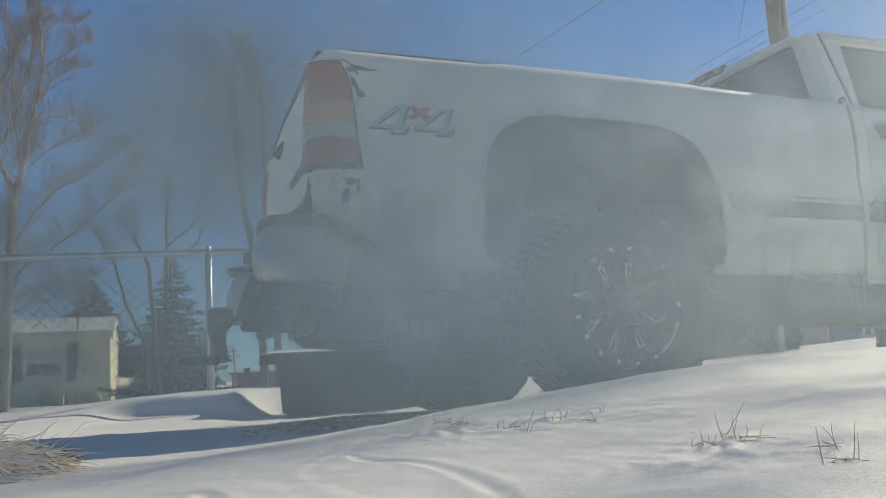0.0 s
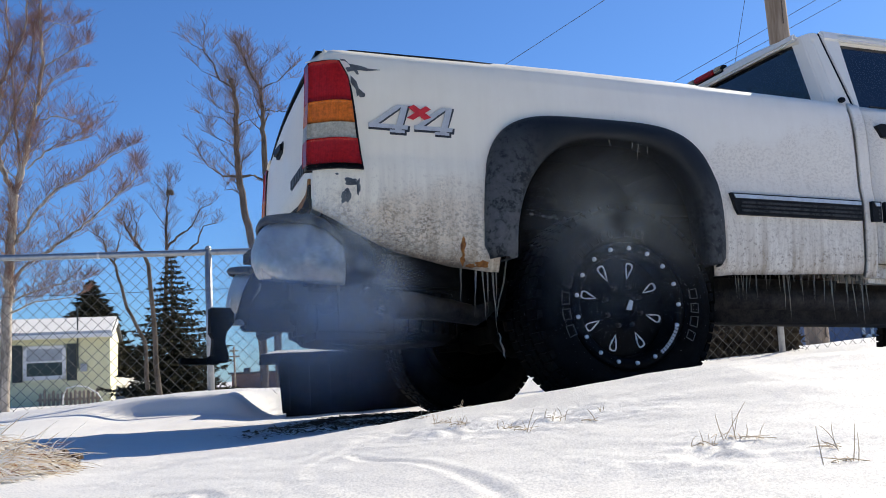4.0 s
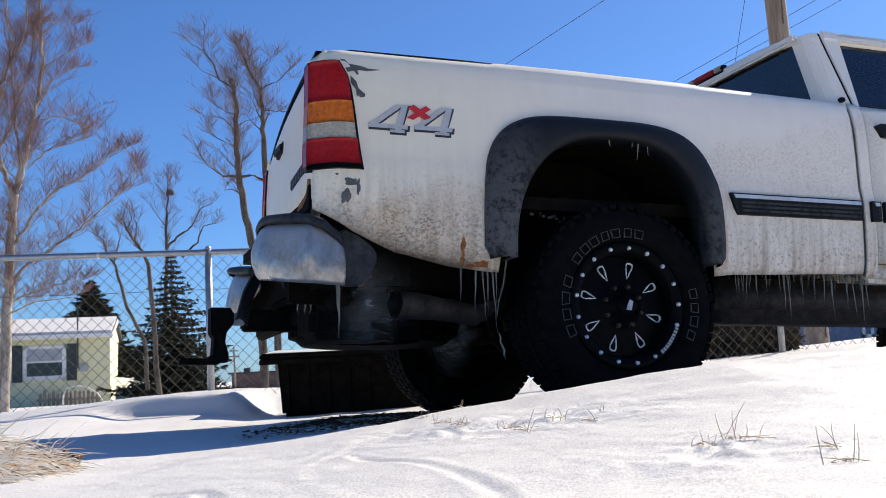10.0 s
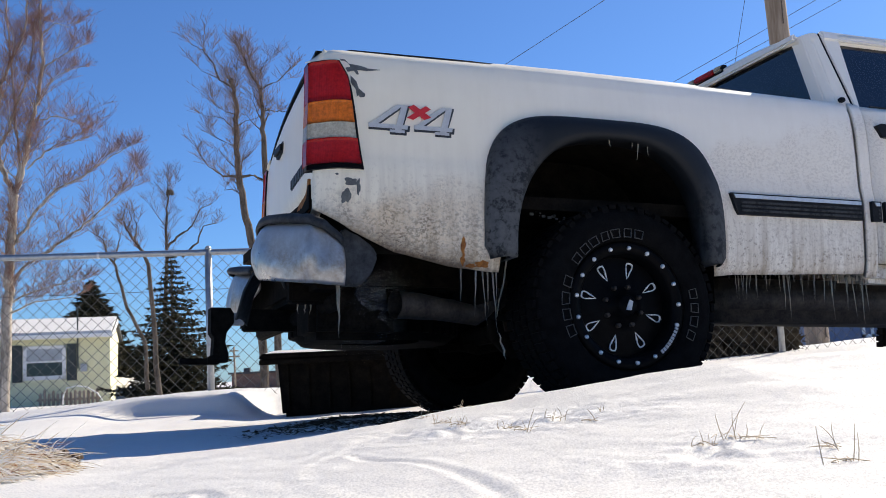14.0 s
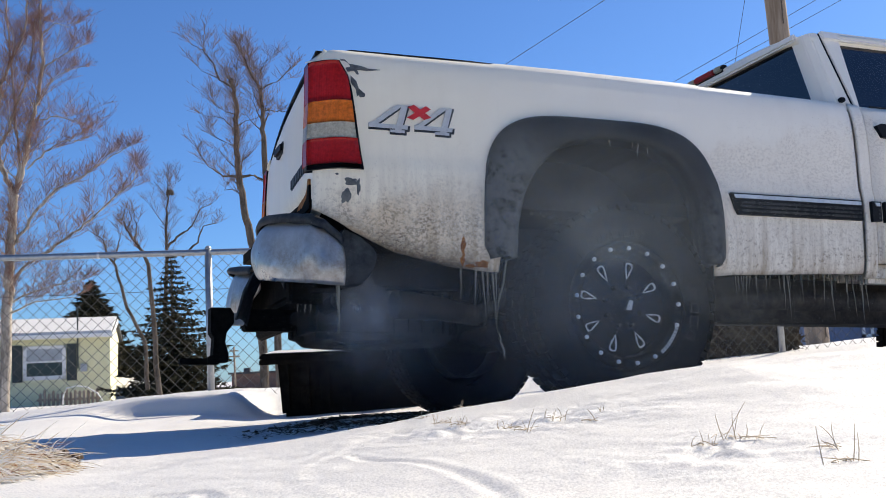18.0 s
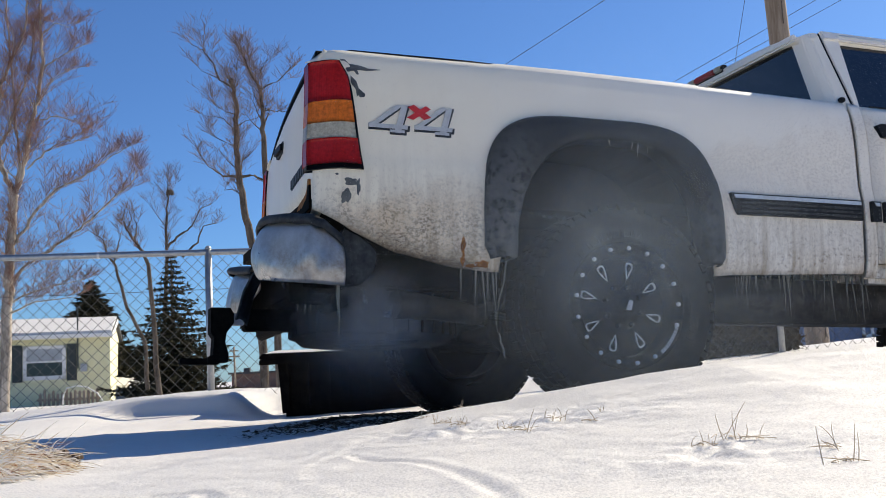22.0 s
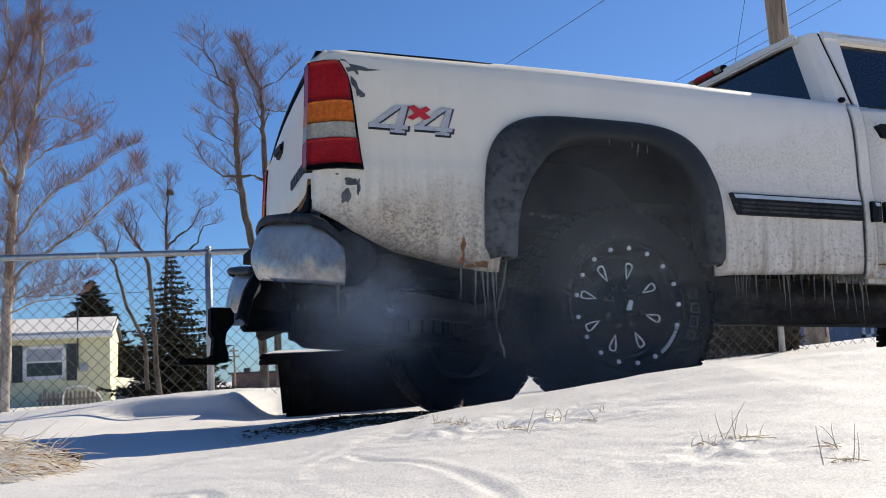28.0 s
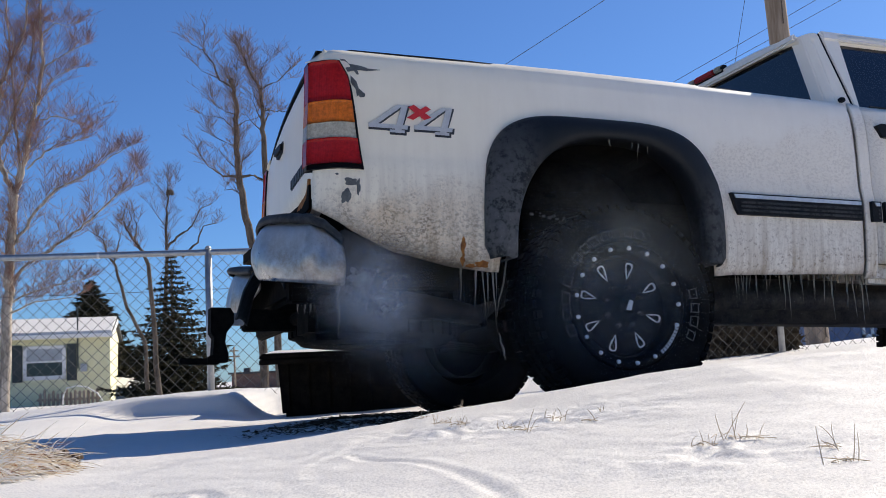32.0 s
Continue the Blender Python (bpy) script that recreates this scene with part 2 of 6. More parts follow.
def thing(name, label, category, m=None, group="", kind=""):
    """An empty that carries the parts of a thing."""
    ob = new(name)
    ob.empty_display_size = 0.1
    if m is not None:
        ob.matrix_basis = m
    return tagged(ob, label, category, group, kind)


def box(bm, x0, x1, y0, y1, z0, z1, bevel=0.0, m=None):
    r = bmesh.ops.create_cube(bm, size=1)
    vs = r["verts"]
    for v in vs:
        v.co = Vector(((x0 + x1) / 2 + v.co.x * (x1 - x0), (y0 + y1) / 2 + v.co.y * (y1 - y0), (z0 + z1) / 2 + v.co.z * (z1 - z0)))
    if bevel:
        es = list({e for v in vs for e in v.link_edges})
        out = bmesh.ops.bevel(bm, geom=es, offset=bevel, segments=2, affect="EDGES", clamp_overlap=True)
        vs = list({v for f in out["faces"] for v in f.verts} | {v for v in vs if v.is_valid})
    if m is not None:
        bmesh.ops.transform(bm, matrix=m, verts=[v for v in vs if v.is_valid])
    return bm


def ring(bm, c, u, v, r, n):
    return [bm.verts.new(Vector(c) + (u * math.cos(2 * math.pi * k / n) + v * math.sin(2 * math.pi * k / n)) * r) for k in range(n)]


def tube(bm, pts, radii, n=8, cap=True):
    """A round bar through pts."""
    pts = [Vector(p) for p in pts]
    if isinstance(radii, (int, float)):
        radii = [radii] * len(pts)
    prev = None
    first = None
    ref = Vector((0.3, 0.2, 0.93)).normalized()
    for k, p in enumerate(pts):
        d = (pts[min(k + 1, len(pts) - 1)] - pts[max(k - 1, 0)]).normalized()
        r = ref if abs(d.dot(ref)) < 0.95 else Vector((1, 0, 0))
        u = d.cross(r).normalized()
        w = d.cross(u)
        cur = ring(bm, p, u, w, radii[k], n)
        if prev:
            for i in range(n):
                bm.faces.new((prev[i], prev[(i + 1) % n], cur[(i + 1) % n], cur[i]))
        else:
            first = cur
        prev = cur
    if cap:
        bm.faces.new(first[::-1])
        bm.faces.new(prev)
    return bm


def lathe(bm, prof, n=48, centre=(0, 0, 0)):
    """Turns (radius, y) pairs about the y axis."""
    rows = []
    for r, y in prof:
        rows.append([bm.verts.new((centre[0] + r * math.cos(2 * math.pi * k / n), centre[1] + y, centre[2] + r * math.sin(2 * math.pi * k / n))) for k in range(n)])
    for a, b in zip(rows, rows[1:]):
        for k in range(n):
            bm.faces.new((a[k], a[(k + 1) % n], b[(k + 1) % n], b[k]))
    return bm


def prism(bm, outline, a, b, plane="xz"):
    """A closed 2D outline given depth from a to b along the third axis."""
    def at(p, d):
        return {"xz": (p[0], d, p[1]), "yz": (d, p[0], p[1]), "xy": (p[0], p[1], d)}[plane]
    lo, hi = [bm.verts.new(at(p, a)) for p in outline], [bm.verts.new(at(p, b)) for p in outline]
    n = len(outline)
    for k in range(n):
        bm.faces.new((lo[k], lo[(k + 1) % n], hi[(k + 1) % n], hi[k]))
    bm.faces.new(lo[::-1])
    bm.faces.new(hi)
    return bm


def grid_faces(nu, nv, base=0):
    return [(base + i * nv + j, base + (i + 1) * nv + j, base + (i + 1) * nv + j + 1, base + i * nv + j + 1) for i in range(nu - 1) for j in range(nv - 1)]


def smoothstep(a, b, x):
    t = min(1.0, max(0.0, (x - a) / (b - a)))
    return t * t * (3 - 2 * t)


def lerp_list(x, table):
    return float(np.interp(x, [p[0] for p in table], [p[1] for p in table]))


# ---- ground ----
CREST_Z = [(-3, -0.02), (-0.95, 0.0), (-0.65, 0.005), (-0.45, 0.022), (-0.27, 0.043), (-0.12, 0.062), (-0.06, 0.074), (0.07, 0.086), (0.14, 0.093), (0.21, 0.103), (0.28, 0.111), (0.47, 0.137), (0.69, 0.169), (0.93, 0.179), (1.2, 0.192), (2.5, 0.21)]
CREST_Y = [(-3, 2.75), (-0.95, 2.65), (-0.65, 2.62), (-0.45, 2.7), (-0.1, 2.8), (0.3, 2.8), (1.5, 2.8), (3, 2.9)]


GROOVES = [
    ([(-0.17, 1.86), (-0.13, 1.74), (-0.07, 1.64), (0.0, 1.44), (0.05, 1.25), (0.06, 1.1)], -0.0026, 0.011),
    ([(-0.20, 2.15), (-0.25, 1.75), (-0.23, 1.55), (-0.15, 1.32), (-0.08, 1.2)], 0.0010, 0.014),
    ([(-0.46, 1.30), (-0.47, 1.45), (-0.42, 1.52), (-0.35, 1.50), (-0.31, 1.40), (-0.30, 1.28)], -0.0030, 0.011),
    ([(-0.40, 1.33), (-0.40, 1.42), (-0.36, 1.43), (-0.35, 1.33)], 0.0015, 0.014),
    ([(0.45, 2.5), (0.62, 2.62), (0.85, 2.66), (1.05, 2.75)], -0.002, 0.010),
]


def seg_dist(x, y, a, b):
    dx, dy = b[0] - a[0], b[1] - a[1]
    t = max(0.0, min(1.0, ((x - a[0]) * dx + (y - a[1]) * dy) / (dx * dx + dy * dy)))
    return math.hypot(x - a[0] - t * dx, y - a[1] - t * dy)


def ground_z(x, y):
    zc, yc = lerp_list(x, CREST_Z), lerp_list(x, CREST_Y)
    base = -0.03 * smoothstep(3.5, 6.5, y) - 0.02 * smoothstep(0, -1.5, x)
    # bank along the fence
    drift = smoothstep(-2.2, -1.85, x)
    rise = (1 - 0.62 * drift) * smoothstep(5.2, 7.1, y) + 0.62 * drift * smoothstep(6.34, 6.50, y + 0.05 * math.sin(4.1 * x))
    left = rise * (0.08 + 0.09 * smoothstep(-3.4, -1.5, x)) * (1 - smoothstep(-1.36, -1.08, x) * (1 - smoothstep(6.8, 7.6, y)))
    right = smoothstep(5.6, 8.0, y) * (0.07 + 0.125 * smoothstep(-0.5, 2, x) + 0.07 * max(0, min(x - 2, 4)))
    bank = left + (right - left) * smoothstep(-0.9, 0.6, x)
    far = smoothstep(9, 30, y)
    bank = bank * (1 - far) - 0.38 * far
    bank -= 0.05 * smoothstep(7.2, 9.5, y) * (1 - smoothstep(0.2, 1.2, x)) * (1 - far)
    behind = base + bank
    if y <= yc:
        t = max(0.0, (y - 0.5) / (yc - 0.5))
        near = 0.03 - 0.03 * smoothstep(-0.2, -1.2, x)
        z = near + (zc - near) * t ** 1.25
    else:
        z = behind + (zc - behind) * (1 - smoothstep(yc, yc + 0.7, y))
    amp = 1 - smoothstep(8, 20, y)
    p = Vector((x, y, 0))
    if 0.9 < y < 3.3 and -1.3 < x < 1.4:
        # wind-crusted grain
        g = smoothstep(3.3, 2.4, y)
        z += g * (0.0007 * noise.noise(p * 41) + 0.0007 * noise.noise(p * 90) * (0.6 + 0.8 * noise.noise(p * 3.1)))
    z += amp * (0.010 * noise.noise(p * 1.7) + 0.006 * noise.noise(p * 5.3) + 0.0015 * noise.noise(p * 17))
    if 0.8 < y < 3.2 and -1.5 < x < 1.3:
        for line, depth, wid in GROOVES:
            d = min(seg_dist(x, y, a, b) for a, b in zip(line, line[1:]))
            if d < 0.08:
                z += depth * (math.exp(-(d / wid) ** 2) - 0.55 * math.exp(-((d - 2.1 * wid) / wid) ** 2))
        rough = math.exp(-((x - 0.12) / 0.30) ** 2 - ((y - 2.15) / 0.28) ** 2) + math.exp(-((x - 0.37) / 0.09) ** 2 - ((y - 1.47) / 0.09) ** 2) + 0.45 * math.exp(-((x - 0.30) / 0.17) ** 2 - ((y - 1.36) / 0.11) ** 2)
        if rough > 0.05:
            z += rough * (0.013 * noise.noise(p * 11) + 0.012 * abs(noise.noise(p * 23)) - 0.004)
    return z


def spaced(a, b, n, focus, power):
    """n values from a to b that crowd about focus."""
    t = np.linspace(-1, 1, n)
    s = np.sign(t) * np.abs(t) ** power
    return np.where(s < 0, focus + s * (focus - a), focus + s * (b - focus))


def build_ground():
    xs = np.concatenate([[-1500, -600, -250, -120, -60, -30, -16, -9, -6], np.linspace(-4.5, -1.7, 48), np.linspace(-1.65, -0.82, 60), np.linspace(-0.81, 1.10, 300), np.linspace(1.115, 1.65, 36), np.linspace(1.7, 4.5, 48), [6, 9, 16, 30, 60, 120, 250, 600, 1500]])
    ys = np.concatenate([[-1500, -400, -100, -30, -10, -4, -1.5, -0.5, 0.2], np.linspace(0.4, 0.9, 14), np.linspace(0.92, 2.5, 240), np.linspace(2.515, 3.9, 90), np.linspace(3.94, 6.2, 50), np.linspace(6.22, 6.66, 32), np.linspace(6.7, 9, 50), [9.6, 10.5, 12, 14, 17, 21, 26, 32, 40, 52, 70, 100, 160, 280, 500, 900, 1800]])
    verts = [(float(x), float(y), ground_z(float(x), float(y))) for x in xs for y in ys]
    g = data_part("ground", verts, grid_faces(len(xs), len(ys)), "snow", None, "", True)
    return tagged(g, "lumpy wind-crusted white snow over a sloping yard", "snow", kind="structure")


build_ground()

# ---- pickup truck ----
# truck space: x forward from the rear axle, y away from its near side, z up from the axle
TRUCK = pose(0.693, 4.057, 0.395, -1.91, 2.34, 20.45)
RAIL, WIDE, TAIL, GAP = 0.93, 1.92, -1.21, 1.15
SIDE = [(0.10, 0.05), (0.14, 0.03), (0.18, 0.012), (0.26, 0.004), (0.38, 0.0), (0.46, 0.0), (0.495, 0.002), (0.515, 0.008), (0.56, 0.010), (0.68, 0.010), (0.78, 0.016), (0.85, 0.028), (0.895, 0.045), (0.918, 0.065), (0.93, 0.09), (0.932, 0.12)]
BOTTOM = [(-1.22, 0.335), (-1.09, 0.25), (-0.925, 0.176), (-0.71, 0.132), (-0.55, 0.118), (0.40, 0.125), (0.5, 0.135), (1.16, 0.155)]


def flare_loop(cx, a, z0, b, nl, nr, steps=48):
    low = [math.asin((v / 12) ** 2.2) for v in range(1, 10)]
    turns = sorted([math.pi * k / steps for k in range(steps + 1)] + low + [math.pi - a for a in low], reverse=True)
    out = []
    for t in turns:
        c, s = math.cos(t), math.sin(t)
        n = nl if c < 0 else nr
        out.append((cx + a * math.copysign(abs(c) ** (2 / n), c), z0 + b * abs(s) ** (2 / n)))
    return out


def arch_z(x):
    """Height of the wheel opening's edge under the flare, or None beside it."""
    cx, a = -0.05, 0.46
    u = (x - cx) / a
    if abs(u) >= 1:
        return None
    n = 4.0 if u < 0 else 3.1
    return 0.14 + 0.545 * (1 - abs(u) ** n) ** (1 / n)


def side_y(x, z):
    y = lerp_list(z, SIDE)
    if x < -1.10:
        y += 5.0 * (-1.10 - x) ** 2
    crush = smoothstep(-0.75, -1.15, x) * smoothstep(0.45, 0.25, z)
    y += crush * (0.012 + 0.016 * noise.noise(Vector((x * 9, z * 9, 2)))) + 0.0025 * noise.noise(Vector((x * 3, z * 4, 7)))
    return y


def rail_lift(x):
    """How far the bed's rail bows up."""
    return lerp_list(x, [(-1.2, 0.006), (-0.6, 0.013), (-0.15, 0.015), (0.5, 0.009), (1.1, 0.0)])


def bed_side(truck, mirror=False):
    xs = np.linspace(-1.03 if mirror else TAIL, GAP, 60 if mirror else 150)
    nz = 40
    verts = []
    for x in xs:
        x = float(x)
        lo = lerp_list(x, BOTTOM)
        az = arch_z(x)
        lo = max(lo, az) if az else lo
        for j in range(nz):
            z = lo + (RAIL + 0.002 - lo) * j / (nz - 1)
            zz = z - 0.034 * smoothstep(-1.14, -1.21, x) * smoothstep(0.82, 0.93, z) + (0 if mirror else rail_lift(x) * smoothstep(0.70, 0.93, z))
            verts.append((x, WIDE - side_y(x, z) if mirror else side_y(x, z), zz))
    ob = data_part("bed_side", verts, grid_faces(len(xs), nz), "paint", truck, "white bed side with brown road grime", True)
    md = ob.modifiers.new("thick", "SOLIDIFY")
    md.thickness, md.offset = 0.004, 1 if mirror else -1


def tail_shape(y):
    """x of the bent tailgate at y."""
    t = (y - 0.06) / (WIDE - 0.12)
    return TAIL + 0.015 + 0.17 * t - 0.02 * math.sin(math.pi * t)


def tailgate(truck):
    ny, nz = 40, 26
    verts = []
    for i in range(ny):
        y = 0.075 + (WIDE - 0.15) * i / (ny - 1)
        for j in range(nz):
            z = 0.36 + 0.565 * j / (nz - 1)
            x = tail_shape(y) - 0.012 * math.sin(math.pi * j / (nz - 1)) + 0.03 * smoothstep(0.86, 0.93, z)
            x += 0.03 * smoothstep(0.5, 0.36, z) * (1 + noise.noise(Vector((y * 6, z * 8, 1))))
            verts.append((x, y, z))
    gate = data_part("tailgate", verts, grid_faces(ny, nz), "paint", truck, "white tailgate with a crumpled lower edge", True)
    md = gate.modifiers.new("thick", "SOLIDIFY")
    md.thickness, md.offset = 0.035, 1
    verts = []
    for i in range(24):
        y = 0.13 + (WIDE - 0.21) * i / 23
        x = tail_shape(y) + 0.018
        verts += [(x - 0.012, y, 0.915), (x - 0.008, y, 0.936), (x + 0.05, y, 0.938), (x + 0.055, y, 0.92)]
    data_part("edge_cap", verts, grid_faces(24, 4), "black", gate, "black plastic cap on the top edge")
    bm = bmesh.new()
    box(bm, tail_shape(0.95) - 0.032, tail_shape(0.95) + 0.01, 0.86, 1.02, 0.735, 0.785, 0.012)
    part("handle", bm, "black", gate, "black latch handle")
    # lettering of the maker, as bars
    for k in range(9):
        y = 0.58 - k * 0.042
        bm = bmesh.new()
        box(bm, tail_shape(y) - 0.015, tail_shape(y) - 0.004, y - 0.012, y + 0.012, 0.505, 0.548, 0.003)
        part("letter_bar", bm, "decal_dark", gate)
    # The near-black sheet stands in for the shade inside a torn gap.
    for name, mat, y0, y1, zz, lift, lab in (("rust_patch", "rust", 0.12, 0.44, 0.415, 0.019, "rusted lower corner"), ("gap_patch", "under", 0.09, 0.50, 0.385, 0.023, "near-black patch drawn as a torn gap over the bumper")):
        bm = bmesh.new()
        outline = [(y0, 0.335)]
        for k in range(14):
            y = y0 + (y1 - y0) * k / 13
            outline.append((y, zz + 0.018 * noise.noise(Vector((k * 0.7, zz * 9, 4))) - 0.05 * (k / 13) ** 2 + 0.03 * (k < 2)))
        outline.append((y1, 0.335))
        lo = [bm.verts.new((tail_shape(y) - lift, y, z)) for y, z in outline]
        hi = [bm.verts.new((tail_shape(y) - lift + 0.008, y, z)) for y, z in outline]
        bm.faces.new(lo)
        for k in range(len(lo)):
            bm.faces.new((lo[k], lo[(k + 1) % len(lo)], hi[(k + 1) % len(lo)], hi[k]))
        part(name, bm, mat, gate, lab)


def taillight(truck, mirror=False):
    """A tall lamp that wraps the bed's corner: housing and four lenses."""
    def edge(z):
        t = (z - 0.47) / 0.40
        back = -1.238 + 0.016 * t
        front = -1.040 - 0.052 * t - 0.025 * smoothstep(0.8, 1.0, t)
        return back, front

    def face(z, s, lift):
        b, f = edge(z)
        x = b + (f - b) * s
        y = side_y(max(x, -1.2), z) - lift - 0.01 * math.sin(math.pi * s) ** 0.5
        if s < 0.15:
            y += 0.03 * (1 - s / 0.15) ** 2
        return Vector((x, y, z))

    def slab(name, z0, z1, s0, s1, lift, mat, parent, label):
        nu, nv = 9, 8
        verts, n = [], nu * nv
        for depth in (0, 1):
            for i in range(nu):
                for j in range(nv):
                    s, z = s0 + (s1 - s0) * i / (nu - 1), z0 + (z1 - z0) * j / (nv - 1)
                    if name == "housing":
                        tt = smoothstep(0.83, 0.872, z)
                        s = 0.5 + (s - 0.5) * (1 - 0.35 * tt * tt)
                    v = face(z, s, lift)
                    if depth:
                        v.y += 0.05 + lift
                    verts.append(v)
        fs = grid_faces(nu, nv) + [f[::-1] for f in grid_faces(nu, nv, n)]
        rim = [i * nv for i in range(nu)] + [(nu - 1) * nv + j for j in range(1, nv)] + [i * nv + nv - 1 for i in range(nu - 2, -1, -1)] + [j for j in range(nv - 2, 0, -1)]
        fs += [(rim[k], rim[(k + 1) % len(rim)], rim[(k + 1) % len(rim)] + n, rim[k] + n) for k in range(len(rim))]
        if mirror:
            verts = [Vector((v.x + 0.17, WIDE - v.y, v.z)) for v in verts]
        return data_part(name, verts, fs, mat, parent, label, True)

    base = slab("taillight", 0.465, 0.872, 0.03, 1, 0.008, "black", truck, "tall taillight with red, amber and clear lenses")
    slab("red_lens", 0.714, 0.866, 0.02, 0.92, 0.016, "red_lens", base, "red upper lens")
    slab("amber_lens", 0.634, 0.713, 0.02, 0.93, 0.016, "amber_lens", base, "amber turn-signal lens")
    slab("reverse_lens", 0.577, 0.633, 0.02, 0.93, 0.015, "clear_lens", base, "yellowed clear reversing lens")
    slab("lower_lens", 0.482, 0.576, 0.02, 0.95, 0.016, "red_lens", base, "scuffed red lower lens")


def fender_flare(truck, mirror=False):
    outer = flare_loop(-0.065, 0.509, 0.165, 0.555, 4.5, 3.7)
    inner = flare_loop(-0.060, 0.412, 0.165, 0.48, 2.35, 2.75)
    sect = [(0.0, 0.004), (0.01, -0.016), (0.12, -0.034), (0.45, -0.05), (0.8, -0.052), (0.96, -0.046), (1.0, -0.034), (1.0, 0.06)]
    verts = []
    for k, ((ox, oz), (ix, iz)) in enumerate(zip(outer, inner)):
        end = min(1.0, 0.12 + (oz - outer[0][1]) / 0.05)
        if end < 1:
            mx, wide = ix + 0.5 * (ox - ix), math.sqrt(1 - (1 - end) ** 2)
            ox, ix = mx + (ox - mx) * wide, mx + (ix - mx) * wide
        for s, y in sect:
            x, z = ox + (ix - ox) * s, oz + (iz - oz) * s
            yy = y + side_y(max(-1.0, min(1.1, x)), z) * (1 - s)
            verts.append((x, WIDE - yy if mirror else yy, z))
    ob = data_part("fender_flare", verts, grid_faces(len(outer), len(sect)), "flare", truck, "salt-stained black plastic fender flare", True)
    md = ob.modifiers.new("thick", "SOLIDIFY")
    md.thickness, md.offset = 0.006, -1 if not mirror else 1
    if mirror:
        return
    # inner liner
    bm = bmesh.new()
    loop = flare_loop(-0.045, 0.47, 0.02, 0.66, 3.2, 3.0, 24)
    rows = [[bm.verts.new((x, y, z)) for x, z in loop] for y in (0.05, 0.3, 0.52)]
    for a, b in zip(rows, rows[1:]):
        for k in range(len(a) - 1):
            bm.faces.new((a[k], a[k + 1], b[k + 1], b[k]))
    bm.faces.new(rows[-1])
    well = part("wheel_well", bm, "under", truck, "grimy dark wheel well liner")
    rnd = random.Random(17)
    for k in range(12):
        bm = bmesh.new()
        x, z, s = -0.30 + 0.011 * k + rnd.gauss(0, 0.008), 0.372 + rnd.gauss(0, 0.008) - 0.002 * k, rnd.uniform(0.002, 0.006)
        box(bm, x - 1.5 * s, x + 1.5 * s, 0.16, 0.163, z - s, z + s, 0.001)
        part("frozen_slush", bm, "letter", well)


def hollow(bm, pts, width, lift, depth):
    """A raised outline that follows closed points in the wheel's face."""
    n = len(pts)
    c = sum(pts, Vector((0, 0, 0))) / n
    rows = []
    for k in range(n):
        p = pts[k]
        q = p + (c - p).normalized() * width
        rows.append([bm.verts.new(p + Vector((0, lift, 0))), bm.verts.new(p + Vector((0, lift - depth, 0))), bm.verts.new(q + Vector((0, lift - depth, 0))), bm.verts.new(q + Vector((0, lift, 0)))])
    for k in range(n):
        a, b = rows[k], rows[(k + 1) % n]
        for j in range(3):
            bm.faces.new((a[j], b[j], b[j + 1], a[j + 1]))


